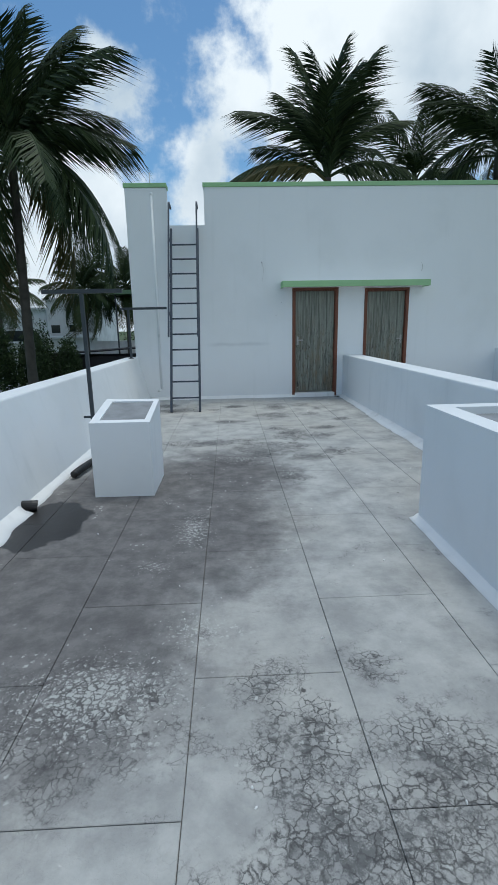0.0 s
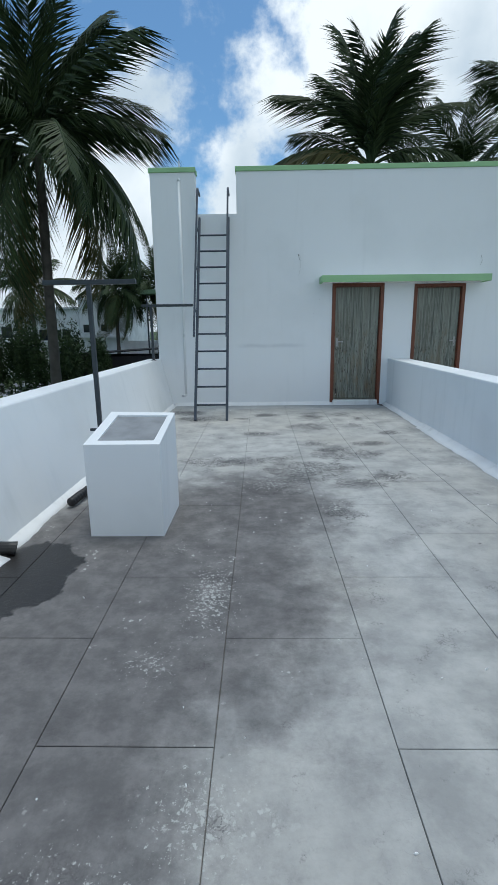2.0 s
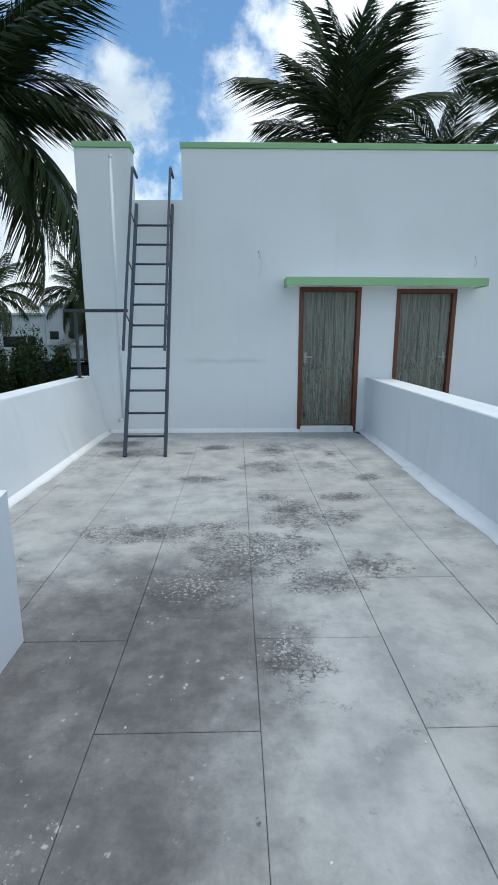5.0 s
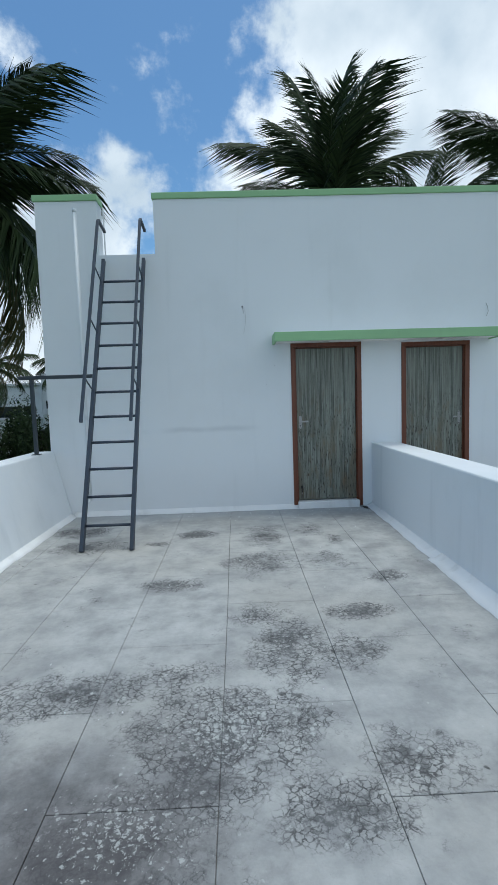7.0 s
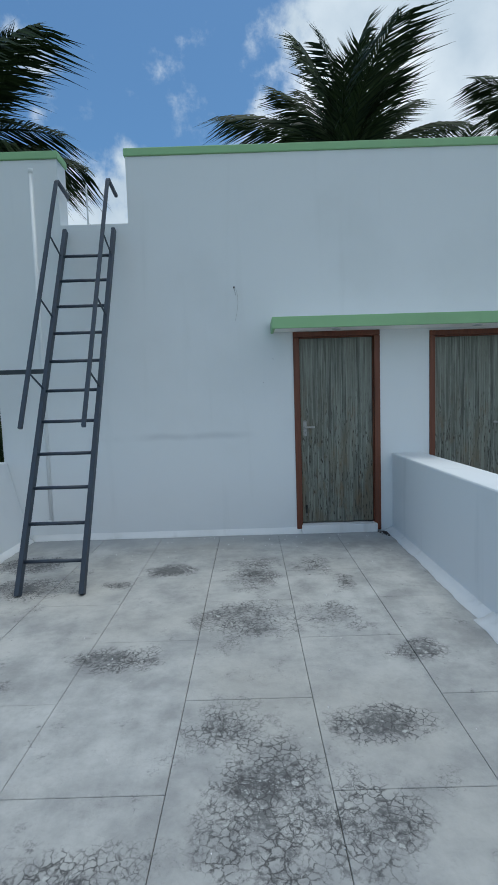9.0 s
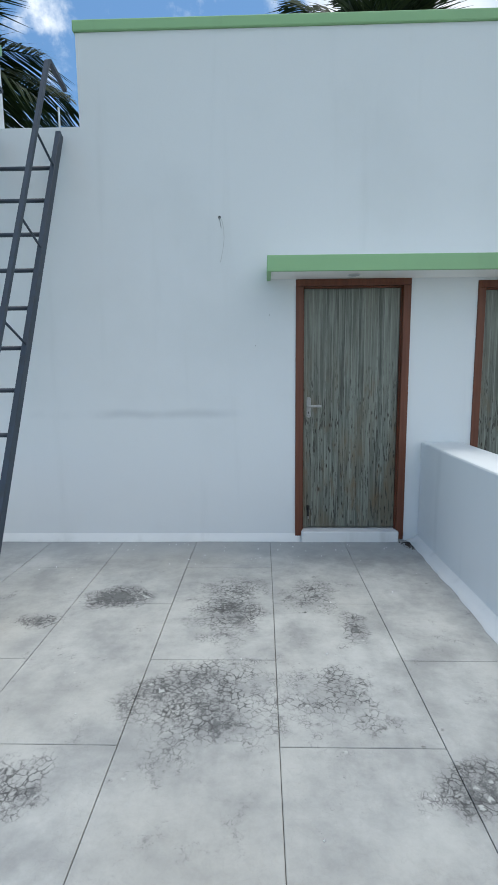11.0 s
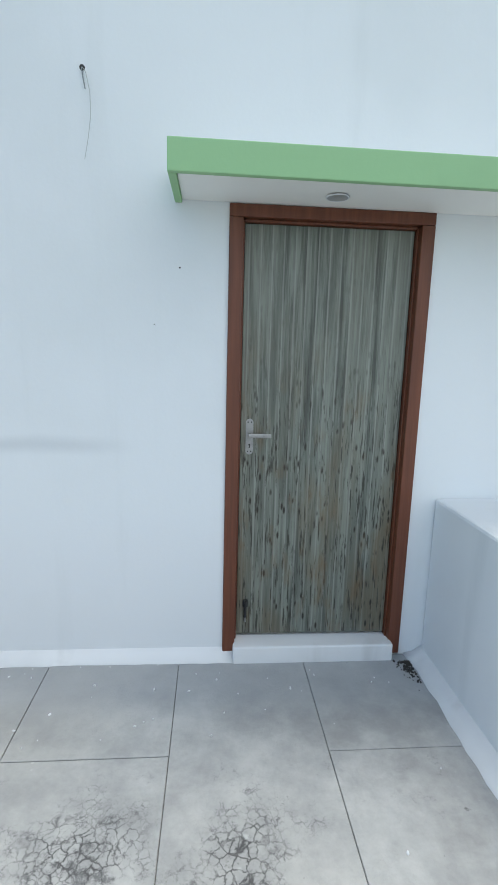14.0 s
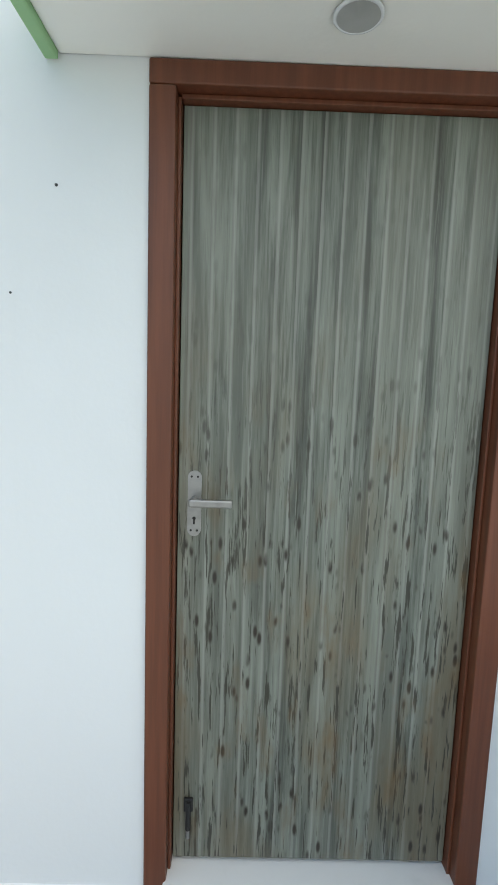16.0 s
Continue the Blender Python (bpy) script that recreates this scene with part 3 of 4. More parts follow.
def door(name, span, top, hinge_left, label):
    x0, x1 = span
    base = thing(name, ((x0 + x1) / 2, Y, 0), label, "door", "roof room doors", "structure")
    inv = Matrix.Translation((-(x0 + x1) / 2, -Y, 0))

    def piece(nm, bm, mat, parent=base, lab="", smooth=False):
        bm.transform(inv)
        return part(nm, bm, mat, parent, lab, smooth)

    fw, fy0, fy1 = 0.06, Y - 0.012, Y + 0.11
    frame_parts = []
    for nm, b in (("jamb", (x0, x0 + fw, fy0, fy1, 0.012, top - 0.053)), ("jamb", (x1 - fw, x1, fy0, fy1, 0.012, top - 0.053)), ("head", (x0, x1, fy0, fy1, top - 0.052, top))):
        bm = box(*b, 0.004)
        frame_parts.append(piece(nm, bm, M_FRAME, base, "brown painted wooden frame"))
    # rebate lip a little inside the face of the frame
    for b in ((x0 + fw, x0 + fw + 0.008, Y + 0.022, fy1, 0.02, top - fw), (x1 - fw - 0.008, x1 - fw, Y + 0.022, fy1, 0.02, top - fw), (x0 + fw + 0.009, x1 - fw - 0.009, Y + 0.022, fy1, top - 0.064, top - 0.053)):
        piece("rebate", box(*b, 0.002), M_FRAME)
    lx0, lx1, ly = x0 + fw + 0.011, x1 - fw - 0.011, Y + 0.045
    leaf = piece("leaf", box(lx0, lx1, ly, ly + 0.035, 0.102, top - 0.066, 0.002), M_DOOR, base, "grey streaked plank-effect laminate")
    sx, s = (lx0 + 0.042, 1) if hinge_left else (lx1 - 0.042, -1)
    pz = 1.12
    bm = bmesh.new()
    outline = [(sx + 0.0175 * math.cos(a), pz + 0.068 + 0.0175 * math.sin(a)) for a in [math.pi * k / 8 for k in range(9)]]
    outline += [(sx - 0.0175 * math.cos(a), pz - 0.068 - 0.0175 * math.sin(a)) for a in [math.pi * k / 8 for k in range(9)]]
    f0, f1 = [bm.verts.new((x, ly, z)) for x, z in outline], [bm.verts.new((x, ly - 0.005, z)) for x, z in outline]
    bm.faces.new(f0), bm.faces.new(f1[::-1])
    for i in range(len(outline)):
        j = (i + 1) % len(outline)
        bm.faces.new((f0[i], f0[j], f1[j], f1[i]))
    plate = piece("handle_plate", bm, M_CHROME, leaf, "brushed steel back plate")
    bm = tube([(sx, ly - 0.004, pz + 0.012), (sx, ly - 0.045, pz + 0.012)], 0.008, 12)
    lever = piece("lever", bm, M_CHROME, leaf, "brushed steel lever handle", True)
    bm = box(min(sx - 0.01 * s, sx + 0.098 * s), max(sx - 0.01 * s, sx + 0.098 * s), ly - 0.056, ly - 0.044, pz + 0.002, pz + 0.022, 0.004)
    piece("grip", bm, M_CHROME, leaf)
    bm = tube([(sx, ly - 0.0055, pz - 0.038), (sx, ly - 0.0065, pz - 0.038)], 0.0045, 10)
    box(sx - 0.0022, sx + 0.0022, ly - 0.0065, ly - 0.0055, pz - 0.054, pz - 0.038, 0, bm)
    piece("keyhole", bm, M_BLACK, leaf, "dark keyhole")
    for dx, dz in ((-0.008, 0.07), (0.008, 0.07), (-0.008, -0.07), (0.008, -0.07)):
        piece("screw", tube([(sx + dx, ly - 0.0052, pz + dz), (sx + dx, ly - 0.0068, pz + dz)], 0.003, 8), M_BLACK, leaf)
    if hinge_left:
        bm = tube([(sx, ly - 0.012, 0.20), (sx, ly - 0.012, 0.285)], 0.007, 8)
        box(sx - 0.013, sx + 0.013, ly - 0.01, ly, 0.25, 0.29, 0.003, bm)
        piece("bolt", bm, M_BLACK, leaf, "black tower bolt")
        piece("bolt_tip", tube([(sx, ly - 0.012, 0.175), (sx, ly - 0.012, 0.20)], 0.006, 8), M_CHROME, leaf)
    bm = box(x0 + fw - 0.008, x1 - fw + 0.012, Y - 0.055, Y + 0.15, -0.005, 0.088, 0.008)
    piece("threshold", bm, M_LIME, base, "white painted cement threshold")
    return base


door("door_1", D1[:2], D1[2], True, "closed grey plank-laminate door in a brown frame")
door("door_2", D2[:2], D2[2], False, "closed grey plank-laminate door behind the parapet")

# ---- canopy over the doors ----
canopy = thing("canopy", (2.47, Y, 2.13), "concrete door canopy with pale green edges and white soffit", "canopy", kind="structure")


def canopy_z(bm):
    for v in bm.verts:
        v.co.z -= 0.004 * max(v.co.x - 1.25, 0)
    bm.transform(Matrix.Translation((-2.47, -Y, -2.13)))
    return bm


part("slab", canopy_z(box(1.05, 3.80, 9.66, Y - 0.002, 2.134, 2.222, 0.004)), M_SOFFIT, canopy, "white soffit slab")
part("fascia", canopy_z(box(1.02, 3.83, 9.632, 9.66, 2.121, 2.232, 0.004)), M_GREEN, canopy, "pale green front edge")
part("end_fascia", canopy_z(box(1.02, 1.05, 9.66, Y - 0.002, 2.121, 2.232, 0.004)), M_GREEN, canopy, "pale green end edge")
part("end_fascia", canopy_z(box(3.80, 3.83, 9.66, Y - 0.002, 2.121, 2.232, 0.004)), M_GREEN, canopy, "pale green end edge")


def downlight(x, y, z):
    lamp = thing("downlight", (x, y, z), "small round white recessed downlight, switched off", "light", "canopy lights")
    bm = bmesh.new()
    rings = []
    for r, h in ((0.048, 0.0), (0.048, -0.002), (0.046, -0.004), (0.043, -0.0045), (0.041, -0.003)):
        rings.append([bm.verts.new((r * math.cos(a * math.pi / 16), r * math.sin(a * math.pi / 16), h)) for a in range(32)])
    for a, b in zip(rings, rings[1:]):
        for i in range(32):
            bm.faces.new((a[i], a[(i + 1) % 32], b[(i + 1) % 32], b[i]))
    part("rim", bm, M_PVC, lamp, "white plastic rim", True)
    part("lens", tube([(0, 0, -0.001), (0, 0, -0.0035)], 0.0415, 32), M_GREYPLASTIC, lamp, "grey frosted lens")


downlight(1.675, 9.84, 2.1265)
downlight(3.1, 9.84, 2.122)

# ---- ladder ----
TH = math.atan2(1.49, 3.19)
DIR, NRM = Vector((0, math.sin(TH), math.cos(TH))), Vector((0, -math.cos(TH), math.sin(TH)))
FOOT = Vector((-0.785, 8.445, 0))
ladder = thing("ladder", FOOT, "blue-grey painted steel roof ladder with handrails, leaning on the wall", "ladder")
LEN = 3.53
for sx in (-0.245, 0.245):
    p = Vector((sx, 0, 0.004))
    bm = bmesh.new()
    m = Matrix.Translation(p + DIR * LEN / 2) @ Matrix.Rotation(-TH, 4, "X") @ Matrix.Diagonal((0.038, 0.062, LEN, 1))
    bmesh.ops.create_cube(bm, size=1, matrix=m)
    bmesh.ops.bevel(bm, geom=bm.edges[:], offset=0.004, segments=2, affect="EDGES", profile=0.5)
    part("stile", bm, M_STEEL, ladder)
for i in range(11):
    z = 0.235 + 0.2675 * i
    c = Vector((0, 0, 0)) + DIR * (z / DIR.z)
    part("rung", tube([c + Vector((-0.228, 0, 0)), c + Vector((0.228, 0, 0))], 0.0145, 10), M_STEEL, ladder, "", True)
for sx in (-0.25, 0.25):
    off = NRM * 0.32
    a, top = Vector((sx, 0, 0)) + DIR * 1.25 + off, Vector((sx, 0, 0)) + DIR * 3.86 + off
    hook = top + Vector((0, 0.30, -0.045))
    bm = tube([a, a + (top - a) * 0.5, top - DIR * 0.03, top + Vector((0, 0.025, 0.0)), hook], 0.0145, 4, square=True)
    rail = part("handrail", bm, M_STEEL, ladder, "square-tube handrail hooked over at the top")
    for k in (1.75, 2.49, 3.2):
        p = Vector((sx, 0, 0)) + DIR * k + NRM * 0.31
        q = Vector((math.copysign(0.25, sx), 0, 0)) + DIR * k + NRM * 0.02
        part("bracket", tube([p, q], 0.008, 6), M_STEEL, ladder)

# ---- clothes-line posts ----


def tee_post(x, y, z0, z1, left, right, label, foot):
    post = thing("clothes_line_post", (x, y, z0), label, "post", "clothes-line posts")
    part("upright", box(-0.02, 0.02, -0.02, 0.02, 0.0, z1 - z0 - 0.021, 0.003), M_POST, post)
    part("crossbar", box(left - x, right - x, -0.021, 0.021, z1 - z0 - 0.02, z1 - z0 + 0.022, 0.003), M_POST, post)
    if foot:
        part("wall_bracket", box(-0.10, -0.012, -0.012, 0.012, 0.02, 0.045, 0.003), M_POST, post)
    else:
        part("foot_plate", box(-0.045, 0.045, -0.045, 0.045, 0.0, 0.008, 0.002), M_POST, post)
    return post


tee_post(-1.60, 5.75, 0.40, 1.81, -2.02, -1.16, "dark steel T-shaped clothes-line post fixed to the parapet", True)
tee_post(-1.865, 9.58, LEFT_TOP, 1.775, -2.02, -1.15, "dark steel T-shaped clothes-line post on the parapet top", False)

# ---- shaft boxes ----
shaft = thing("shaft_box", (-0.93, 4.5, 0), "white plastered shaft box with a sloping bare cement top", "masonry box")
outer = [(-1.20, 4.20), (-0.695, 4.20), (-0.69, 4.80), (-1.19, 4.83)]
inner = [(-1.125, 4.265), (-0.745, 4.265), (-0.735, 4.74), (-1.12, 4.75)]


def rim_box(outer, inner, z1, drop, at, thing_ob, rise=0.0):
    bm = bmesh.new()
    n = len(outer)
    lv = [[bm.verts.new((x - at[0], y - at[1], z)) for x, y in pts] for pts, z in ((outer, -0.005), (outer, z1), (inner, z1), (inner, z1 - drop - 0.03))]
    for a, b in zip(lv, lv[1:]):
        for i in range(n):
            bm.faces.new((a[i], a[(i + 1) % n], b[(i + 1) % n], b[i]))
    def tilt(mesh):
        for v in mesh.verts:
            if v.co.z > 0.3:
                v.co.z += rise * (v.co.y + at[1] - outer[0][1])
        return mesh

    tilt(bm)
    bmesh.ops.bevel(bm, geom=[e for e in bm.edges if e.calc_face_angle(0) > 0.5], offset=0.012, segments=2, affect="EDGES", profile=0.5)
    part("body", bm, M_PARA, thing_ob)
    part("infill", tilt(prism([(x - at[0], y - at[1]) for x, y in inner], z1 - drop - 0.06, z1 - drop, 0)), M_CEMENT, thing_ob, "bare grey cement infill")


rim_box(outer, inner, 0.648, 0.012, (-0.93, 4.5), shaft, 0.18)
well = thing("light_well", (2.1, 1.6, 0), "white plastered light-well kerb with a cement top", "masonry box")
o2 = [(1.345, 0.2), (2.25, 0.2), (2.25, 3.50), (1.345, 3.50)]
i2 = [(1.49, 0.35), (2.12, 0.35), (2.12, 3.37), (1.49, 3.37)]
rim_box(o2, i2, 0.85, 0.05, (2.1, 1.6), well)
bm = coving([(1.345, 0.2), (1.345, 3.52)], 0.06, 0.035, 11, 0.12)
bm.transform(Matrix.Translation((-2.1, -1.6, 0)))
part("foot_fillet", bm, M_LIME, well, "smooth whitewashed fillet", True)

# ---- small things on the terrace ----
pipe = thing("wall_pipe", (-1.39, Y + 0.002, 0.2), "white painted drain pipe on the pier", "pipe")
part("tube", tube([(0, 0, 0), (0.02, 0, 3.62)], 0.022, 12), M_WALL, pipe, "", True)
part("cap", tube([(0.02, -0.0, 3.60), (0.02, -0.0, 3.645)], 0.027, 12), M_WALL, pipe, "", True)
part("elbow", tube([(0, 0, 0.012), (-0.03, -0.02, -0.004), (-0.07, -0.03, -0.01)], 0.023, 10), M_WALL, pipe, "", True)

hose = thing("drain_hose", (-1.50, 5.02, 0.0), "black corrugated drain hose lying beside the box", "hose")
pts, rad = [], []
for i in range(61):
    u = i / 60
    pts.append((-0.05 + 0.06 * math.sin(u * 2.2), -0.28 + 0.75 * u, 0.045 + 0.012 * math.sin(u * 5)))
    rad.append(0.037 if i % 3 else 0.028)
part("corrugated_tube", tube(pts, rad, 12), M_BLACK, hose, "", True)
outlet = thing("drain_outlet", (-1.64, 3.93, 0.03), "broken black drain outlet at the parapet foot", "drain")
part("spout", tube([(-0.10, 0, 0.015), (0.02, 0, 0.012), (0.05, 0.01, 0.004)], [0.04, 0.042, 0.047], 14), M_BLACK, outlet)

rod = thing("roof_rod", (-1.84, 13.3, 3.25), "thin bare steel rod standing on the roof", "rod")
part("bar", tube([(0, 0, 0), (0.0, 0, 1.87)], 0.014, 6), M_PVC, rod)
stub = thing("roof_stub", (4.86, Y + 0.12, 3.99), "short pale pipe stub on the roof coping", "pipe")
part("bar", tube([(0, 0, 0), (0.0, 0, 0.14)], 0.02, 8), M_PVC, stub)

wire = thing("loose_wire", (0.655, Y, 2.605), "loose grey wire hanging from a wall hole", "wire")
part("hole", tube([(0, 0.01, 0), (0, -0.003, 0)], 0.011, 12), M_BLACK, wire, "dark conduit hole")
part("strand", tube([(0.002, -0.002, 0), (0.02, -0.03, -0.03), (0.035, -0.035, -0.1), (0.035, -0.03, -0.18), (0.022, -0.025, -0.26), (0.004, -0.02, -0.34)], 0.0015, 5), M_GREYPLASTIC, wire)
part("strand", tube([(-0.002, -0.002, 0), (0.006, -0.02, -0.04), (0.014, -0.02, -0.085)], 0.0025, 5), M_CEMENT, wire)
wire2 = thing("loose_wire", (3.77, Y, 2.57), "short loose wire above the door canopy", "wire")
part("strand", tube([(0, 0.004, 0), (0.01, -0.02, -0.05), (0.02, -0.02, -0.11), (-0.01, -0.03, -0.17)], 0.004, 5), M_GREYPLASTIC, wire2)
nail = thing("wall_plug", (1.04, Y, 1.86), "tiny dark plug hole in the plaster", "hole")
part("plug", tube([(0, 0.006, 0), (0, -0.002, 0.001)], 0.0035, 8), M_BLACK, nail)
nail2 = thing("wall_plug", (0.93, Y, 1.62), "tiny dark plug hole in the plaster", "hole")
part("plug", tube([(0, 0.006, 0), (0, -0.001, 0.0)], 0.003, 8), M_BLACK, nail2)

rnd = random.Random(5)
bm = bmesh.new()
for i in range(150):
    x, y = 2.19 - abs(rnd.gauss(0, 0.03)), 9.94 - abs(rnd.gauss(0, 0.07))
    s = rnd.uniform(0.0018, 0.006)
    m = Matrix.Translation((x, y, s * 0.5)) @ Euler((rnd.random() * 3, rnd.random() * 3, rnd.random() * 3)).to_matrix().to_4x4() @ Matrix.Diagonal((s * 1.6, s, s * 0.7, 1))
    bmesh.ops.create_icosphere(bm, subdivisions=1, radius=1, matrix=m)
tagged(part("debris", bm, M_TRUNK), "dry leaf litter swept into the corner by the door", "litter", kind="stuff")
bm = bmesh.new()
for i in range(160):
    x, y = rnd.uniform(-0.4, 2.1), 10 - abs(rnd.gauss(0.1, 0.3))
    if i > 60:
        x, y = rnd.uniform(-1.3, 2.1), rnd.uniform(0.2, 9.5)
    s = rnd.uniform(0.002, 0.006)
    m = Matrix.Translation((x, y, s * 0.4)) @ Euler((rnd.random() * 3, rnd.random() * 3, rnd.random() * 3)).to_matrix().to_4x4() @ Matrix.Diagonal((s * 1.5, s, s * 0.6, 1))
    bmesh.ops.create_icosphere(bm, subdivisions=1, radius=1, matrix=m)
tagged(part("paint_flakes", bm, M_LIME), "scattered white paint flakes on the floor", "litter", kind="stuff")

# ---- palms ----


def frond_mesh(name, droop, seed, mat, hang=0.55, count=104):
    """A pinnate frond one metre long from the origin along +x, curving down by droop."""
    r, bm = random.Random(seed), bmesh.new()

    def spine(u):
        return Vector((u * (1 - 0.28 * droop * u), 0.02 * math.sin(u * 3 + seed), 0.24 * u * (1 - u) - droop * 0.62 * u ** 2.1))

    n = 14
    tube([spine(i / n) for i in range(n + 1)], [0.013 * (1 - 0.85 * i / n) for i in range(n + 1)], 5, bm)
    for i in range(count):
        u = 0.12 + 0.87 * i / count
        p, d = spine(u), (spine(min(u + 0.02, 1.0)) - spine(u - 0.02)).normalized()
        ln = 0.33 * (math.sin(math.pi * (0.10 + 0.83 * u)) ** 0.7) * r.uniform(0.7, 1.12)
        for s in (-1, 1):
            if r.random() < 0.10:
                continue
            lat = Vector((-d.y, d.x, 0)).normalized() * s
            out = (lat * 0.74 + d * r.uniform(0.55, 0.95) + Vector((0, 0, 0.15 - 0.25 * u))).normalized()
            w = d * 0.0072
            mid = p + out * ln * 0.5 + Vector((0, 0, -ln * 0.22 * hang))
            tip = p + out * ln * 0.90 + Vector((r.uniform(-1, 1) * 0.012, r.uniform(-1, 1) * 0.012, -ln * hang * r.uniform(0.7, 1.5)))
            a, b, c, e, f = bm.verts.new(p - w * 0.6), bm.verts.new(p + w * 0.6), bm.verts.new(mid + w), bm.verts.new(mid - w), bm.verts.new(tip)
            bm.faces.new((a, b, c, e)), bm.faces.new((e, c, f))
    return mesh_of(name, bm, mat)


FRONDS = [frond_mesh("frond", d, i, M_LEAF, h) for i, (d, h) in enumerate(((0.10, 0.35), (0.3, 0.5), (0.55, 0.65), (0.85, 0.8), (1.15, 0.9)))]
DRY = [frond_mesh("frond", d, 20 + i, M_DRYLEAF, 0.9, 90) for i, d in enumerate((0.8, 1.2))]


def palm(at, crown_z, length, seed, label, fronds=26, lean=(0.0, 0.0), dry=2, radius=0.17, spread=1.0, limbs=()):
    r = random.Random(seed)
    x, y = at
    base = thing("palm_tree", (x - lean[0], y - lean[1], -3.6), label, "tree", "coconut palms")
    h = crown_z + 3.6
    pts = [(lean[0] * (k / 24) ** 1.6, lean[1] * (k / 24) ** 1.6, h * k / 24) for k in range(25)]
    rad = [radius * (1.35 if k == 0 else 1.0 - 0.32 * k / 24) * (1.05 if k % 2 else 0.95) for k in range(25)]
    part("trunk", tube(pts, rad, 12), M_TRUNK, base, "ringed grey-brown trunk", True)
    for i in range(fronds):
        u = i / (fronds - 1)
        elev = 84 - 112 * u ** 0.9 * spread + r.uniform(-7, 7)
        az = i * 137.5 + r.uniform(-14, 14)
        k = min(4, max(0, int(u * 4.2 + r.uniform(-0.4, 0.6))))
        me = DRY[i % 2] if i >= fronds - dry else FRONDS[k]
        f = new("frond", me)
        f.parent = base
        s = length * r.uniform(0.86, 1.08) * (0.82 if u < 0.12 else 1.0)
        f.matrix_basis = Matrix.Translation((lean[0], lean[1], h - 0.12 * u)) @ Euler((r.uniform(-0.5, 0.5), -radians(elev), radians(az)), "XYZ").to_matrix().to_4x4() @ Matrix.Diagonal((s, s, s, 1))
    # limbs that give the crown its outline: azimuth, elevation, kind of droop, share of the length
    for az, elev, k, share in limbs:
        f = new("frond", FRONDS[k])
        f.parent = base
        s = length * share
        f.matrix_basis = Matrix.Translation((lean[0], lean[1], h)) @ Euler((r.uniform(-0.4, 0.4), -radians(elev), radians(az)), "XYZ").to_matrix().to_4x4() @ Matrix.Diagonal((s, s, s, 1))
    return base


# the garden plots lie askew to the terrace
ASKEW = radians(-3.95)


def garden(x, y):
    dx, dy = (x - 0.668) * 1.03, y + 0.368
    return -0.019 + dx * math.cos(ASKEW) - dy * math.sin(ASKEW), 0.208 + dx * math.sin(ASKEW) + dy * math.cos(ASKEW)


palm((-5.95, 15.5), 6.1, 4.2, 31, "tall coconut palm with a dense dark drooping crown", 18, (0.15, 0.1), 2, 0.17, 1.1,
     ((0, 61, 1, 0.90), (4, 47, 3, 0.84), (-6, 30, 3, 0.88), (5, 8, 4, 0.84), (-12, -8, 4, 0.75), (10, 84, 0, 0.9), (180, 84, 0, 0.86), (170, 62, 1, 0.9), (184, 40, 3, 0.9), (176, 14, 4, 0.85), (190, -5, 4, 0.7), (60, 70, 1, 0.85), (300, 72, 1, 0.8), (270, 35, 3, 0.8), (330, 5, 4, 0.75), (230, 12, 4, 0.8)))
palm((2.9, 15.1), 5.45, 3.25, 18, "coconut palm crown rising behind the roof room", 5, (0.2, 0.1), 1, 0.17, 0.5,
     ((184, 57, 2, 1.0), (180, 77, 0, 1.02), (168, 84, 0, 0.98), (0, 87, 0, 1.03), (-8, 72, 0, 1.02), (20, 66, 1, 0.86), (3, 55, 2, 0.92), (182, 20, 2, 0.94), (176, 32, 1, 0.72), (4, 22, 2, 0.9), (-20, 12, 3, 0.75), (200, 64, 1, 0.8), (80, 74, 0, 0.9), (110, 68, 1, 0.9), (280, 76, 0, 0.82), (255, 66, 1, 0.75), (300, 60, 1, 0.7), (60, 60, 1, 0.9), (140, 72, 0, 0.85), (330, 78, 0, 0.85)))
palm((8.0, 15.5), 6.2, 3.1, 47, "coconut palm with an upright dark crown", 12, (0.1, 0.2), 1, 0.17, 0.9,
     ((183, 64, 3, 0.9), (178, 82, 0, 0.85), (190, 40, 2, 0.85), (176, 20, 3, 0.8), (0, 80, 0, 0.9), (10, 60, 1, 0.9)))
palm((7.9, 22.0), 7.2, 3.4, 52, "coconut palm half hidden behind the roof room", 17, (-0.3, 0.0), 2, 0.18)
for at, top, length, seed, count, dry, note in (((-15.0, 45.0), 4.9, 4.1, 63, 32, 5, "with dry hanging fronds"), ((-11.5, 46.0), 5.3, 4.0, 64, 30, 4, "with dry hanging fronds"),
                                                ((-21.2, 42.0), 4.8, 4.0, 65, 24, 4, "beside the white house"), ((-19.0, 62.0), 5.6, 3.2, 66, 20, 3, "seen over the white house")):
    palm(garden(*at), top, length, seed, "distant coconut palm " + note, count, (0.1, 0), dry, 0.2, 1.15)

# ---- garden and houses beyond ----


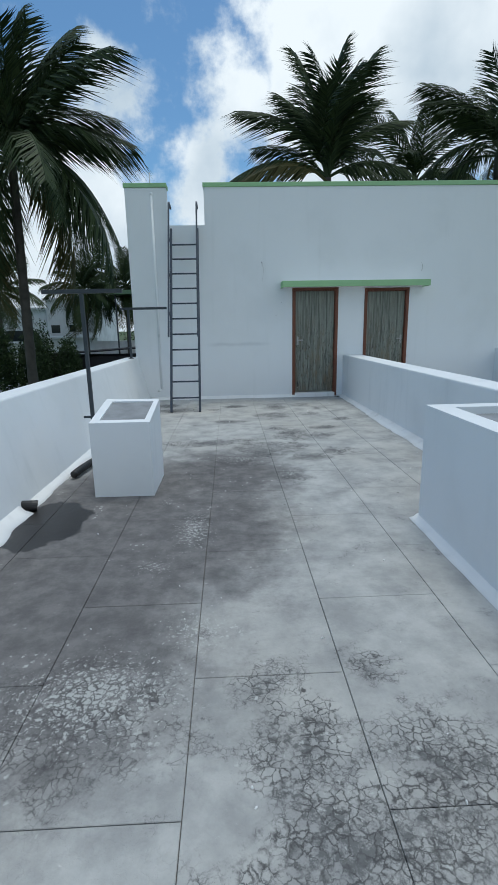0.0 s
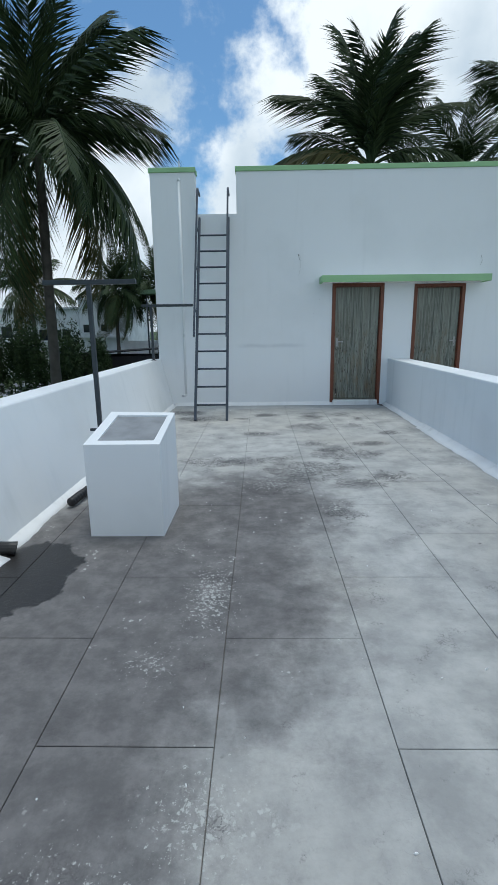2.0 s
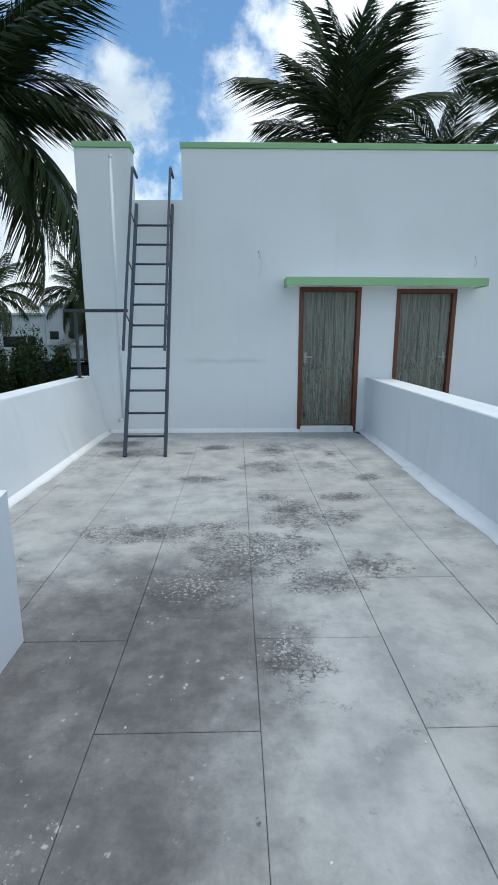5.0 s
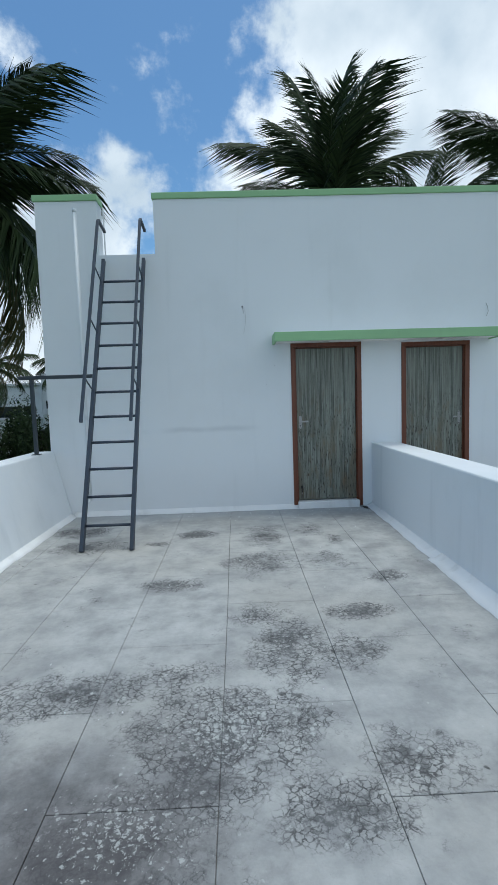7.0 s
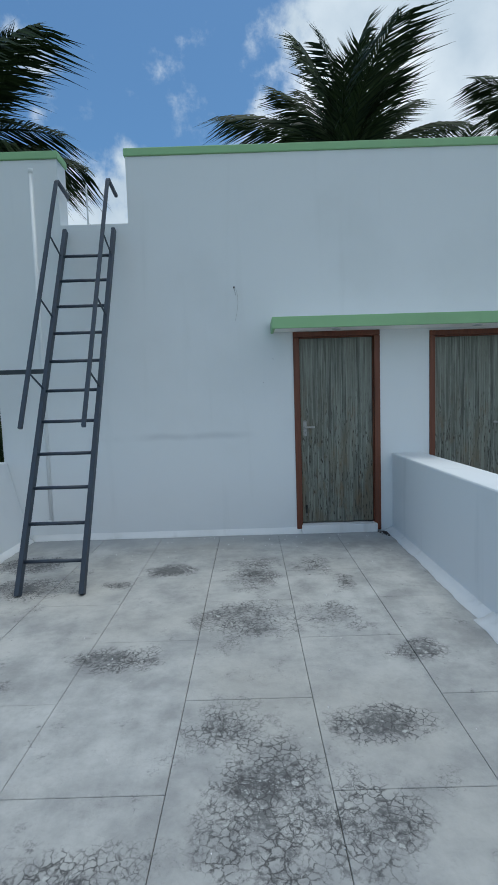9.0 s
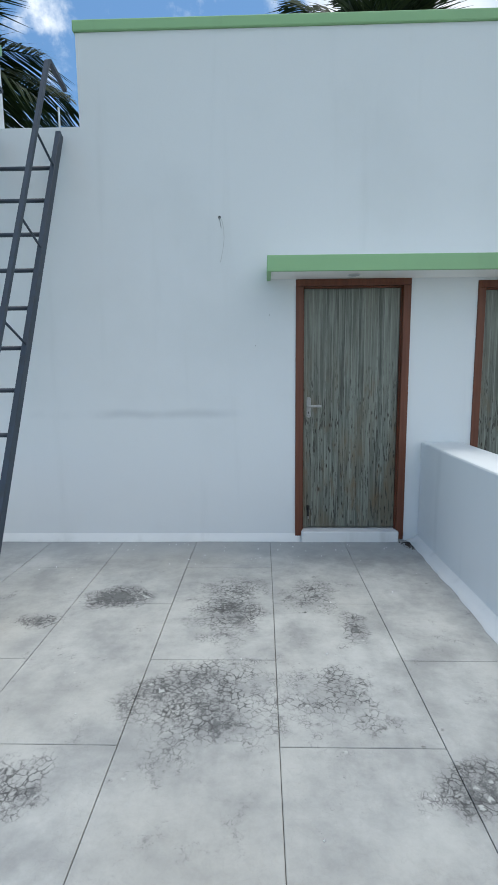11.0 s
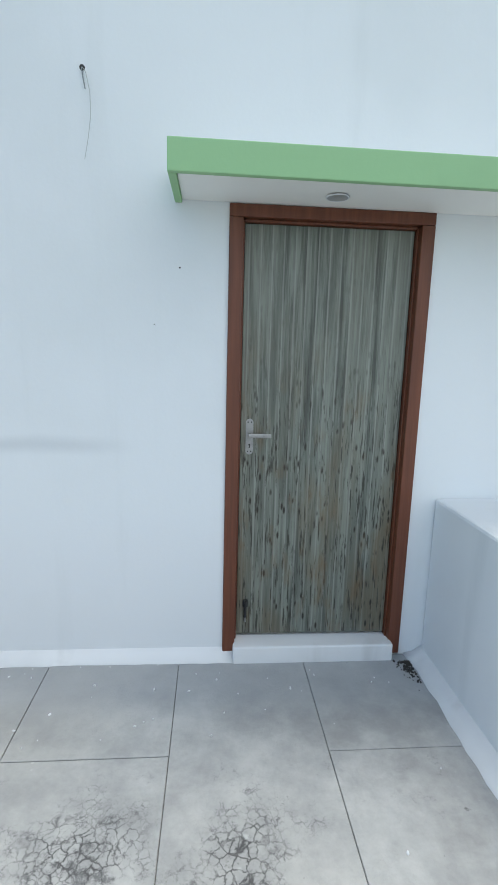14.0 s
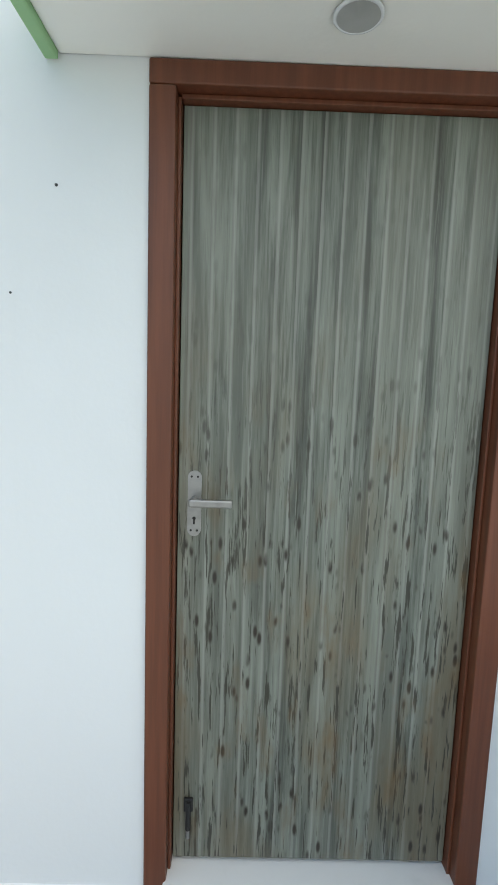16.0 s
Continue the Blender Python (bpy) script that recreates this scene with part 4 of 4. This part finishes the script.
def shrub(at, size, seed, label, count=900, mat=M_BUSH):
    r, bm = random.Random(seed), bmesh.new()
    lobes = [(Vector((r.uniform(-0.7, 0.7) * size[0], r.uniform(-0.7, 0.7) * size[1], r.uniform(0.3, 0.75) * size[2])), r.uniform(0.25, 0.45)) for _ in range(9)]
    for _ in range(count):
        c, k = r.choice(lobes)
        d = Vector((r.gauss(0, 1), r.gauss(0, 1), r.gauss(0, 1))).normalized() * k * r.uniform(0.6, 1.1)
        p = c + Vector((d.x * size[0], d.y * size[1], d.z * size[2]))
        p.z = max(p.z, 0.05)
        s = r.uniform(0.06, 0.14)
        a, b = Vector((r.gauss(0, 1), r.gauss(0, 1), r.gauss(0, 1))).normalized() * s, Vector((r.gauss(0, 1), r.gauss(0, 1), r.gauss(0, 1))).normalized() * s
        vs = [bm.verts.new(p + q) for q in (a, b * 0.5, -a, -b * 0.5)]
        bm.faces.new(vs)
    base = thing("shrub", (*garden(*at), -3.6), label, "shrub", "garden shrubs")
    part("foliage", bm, mat, base)
    part("stem", tube([(0, 0, 0), (0.05, 0, size[2] * 0.6)], [0.09, 0.04], 7), M_TRUNK, base)


rs = random.Random(9)
for i in range(16):
    x = -34 + i * 1.3
    shrub((x, 38 + rs.uniform(-1.5, 1.5)), (1.7, 1.5, rs.uniform(4.6, 5.6) if i < 14 else 4.2), 100 + i, "dense dark green garden shrub before the house", 5200)
for i in range(7):
    shrub((-11.5 + i * 1.3, 50 + rs.uniform(-1, 1)), (1.5, 1.5, rs.uniform(5.0, 8.2)), 140 + i, "tall dark tree-like shrub behind the shed", 2600)


def house(at, size, label, windows, seed):
    w, d, h = size
    base = thing("house", (*garden(*at), -3.6), label, "house", "distant houses")
    base.rotation_euler.z = ASKEW
    part("wall", box(0, w, 0, d, 0, h, 0.03), M_HOUSE, base)
    part("roof", box(-0.2, w + 0.2, -0.3, d + 0.2, h + 0.002, h + 0.25, 0.03), M_HOUSE, base)
    part("ledge", box(-0.1, w + 0.1, -0.35, -0.002, h * 0.52, h * 0.55, 0.02), M_HOUSE, base)
    for x, z, ww, hh in windows:
        win = part("window", box(x, x + ww, -0.06, -0.002, z, z + hh, 0.01), M_PANE, base, "dark window")
        part("sill", box(x - 0.1, x + ww + 0.1, -0.2, -0.062, z - 0.12, z - 0.02, 0.01), M_HOUSE, win)
    return base


house((-35, 52), (13.8, 8, 7.2), "long white two-storey house behind the shrubs", [(2, 4.3, 1.6, 1.2), (5, 4.3, 1.2, 1.2), (9.3, 4.0, 2.4, 1.1), (11.9, 4.2, 0.8, 0.9)], 1)
house((-21.1, 51), (5.1, 8, 8.1), "white house block with a small window", [(2.3, 4.9, 0.6, 0.7), (0.4, 4.8, 0.9, 0.8)], 2)
shed = thing("shed", (*garden(-18.5, 40), -3.6), "low shed covered in black shade cloth", "shed")
shed.rotation_euler.z = ASKEW
part("wall", box(0, 11.5, 0, 4, 0, 2.9, 0.05), M_TARP, shed)
bm = box(-0.3, 11.8, -0.4, 4.4, 2.9, 3.0, 0.02)
for v in bm.verts:
    v.co.z += 0.06 * v.co.x
part("roof_sheet", bm, M_TARP, shed)
boundary = thing("boundary_wall", (*garden(-15.0, 46.5), -3.6), "low white boundary wall beyond the shed", "wall")
boundary.rotation_euler.z = ASKEW
part("wall", box(0, 9, 0, 0.2, 0, 4.0, 0.02), M_HOUSE, boundary)
canopy_far = thing("sheet_roof", (*garden(-12.2, 43.0), -3.6), "small green sheet roof on posts among the palms", "roof")
canopy_far.rotation_euler.z = ASKEW
part("sheet", box(0, 3, 0, 2.5, 8.0, 8.35, 0.02), M_ROOFGREEN, canopy_far)
for px in (0.2, 2.8):
    part("post", box(px - 0.06, px + 0.06, 1.1, 1.22, 0, 8.0, 0.01), M_POST, canopy_far)


def bed(name, x0, x1, y0, y1, h, count, size, mat, label, seed):
    r, bm = random.Random(seed), bmesh.new()
    for _ in range(count):
        p = Vector((*garden(r.uniform(x0, x1), r.uniform(y0, y1)), -3.6 + r.random() * h))
        s = size * r.uniform(0.5, 1.3)
        a, b = Vector((r.gauss(0, 1), r.gauss(0, 1), r.gauss(0, 1))).normalized() * s, Vector((r.gauss(0, 1), r.gauss(0, 1), r.gauss(0, 1))).normalized() * s
        bm.faces.new([bm.verts.new(p + q) for q in (a, b, -a, -b)])
    tagged(part(name, bm, mat), label, "flower bed", kind="stuff")


# pale scraps stand in for an unclear white cluster on purple ground
bed("pale_scraps", -28, -12, 35.5, 37.2, 1.1, 420, 0.13, M_SCRAP, "pale scraps standing in for an unclear white cluster by the shrubs", 1)
bed("ground_cover", -19, -11, 33.0, 35.8, 0.35, 2600, 0.2, M_VIOLET, "low violet ground cover at the lawn edge", 2)
rb = random.Random(77)
for i in range(46):
    x = -95 + i * 4.6
    shrub((x, 75 + rb.uniform(-6, 6)), (3.6, 3.0, rb.uniform(6.0, 9.0)), 300 + i, "far dark tree mass at the edge of the gardens", 420)

# ---- floor panels ----


def col_line(k, y):
    return 1.038 + 0.617 * (k - 2) + 0.002 * math.sin(1.7 * y + 2.3 * k)


rf = random.Random(3)
for k in range(-4, 5):
    start = 0.773 if k % 2 == 0 else 0.181
    ys = [start + 1.1525 * m for m in range(-4, 9)]
    ys = [y for y in ys if y < 9.75] + [Y + 0.03]
    for y0, y1 in zip(ys, ys[1:]):
        mid = (col_line(k, (y0 + y1) / 2) + col_line(k + 1, (y0 + y1) / 2)) / 2
        if mid + 0.33 < left_face(y0) - 0.02 or mid - 0.33 > right_face(y0) + 0.02:
            continue
        gap = rf.uniform(0.0008, 0.0020)

        def rim(d):
            right = [(col_line(k + 1, y) - d, y) for y in np.linspace(y0 + d, y1 - d, 7)]
            left = [(col_line(k, y) + d, y) for y in np.linspace(y1 - d, y0 + d, 7)]
            return [Vector((x, y, 0)) for x, y in right + left]

        lo, ins = rim(gap), rim(gap + 0.0022)
        n = len(lo)
        dz = rf.uniform(-0.0008, 0.0)
        me = bpy.data.meshes.new("floor_panel")
        me.from_pydata([(p.x, p.y, -0.02) for p in lo] + [(p.x, p.y, -0.002 + dz) for p in lo] + [(p.x, p.y, dz) for p in ins], [],
                       [tuple(range(2 * n, 3 * n))] + [(a + o, (a + 1) % n + o, (a + 1) % n + o + n, a + o + n) for o in (0, n) for a in range(n)])
        me.materials.append(M_FLOOR)
        ob = new("floor_panel", me)
        ob.parent = slab
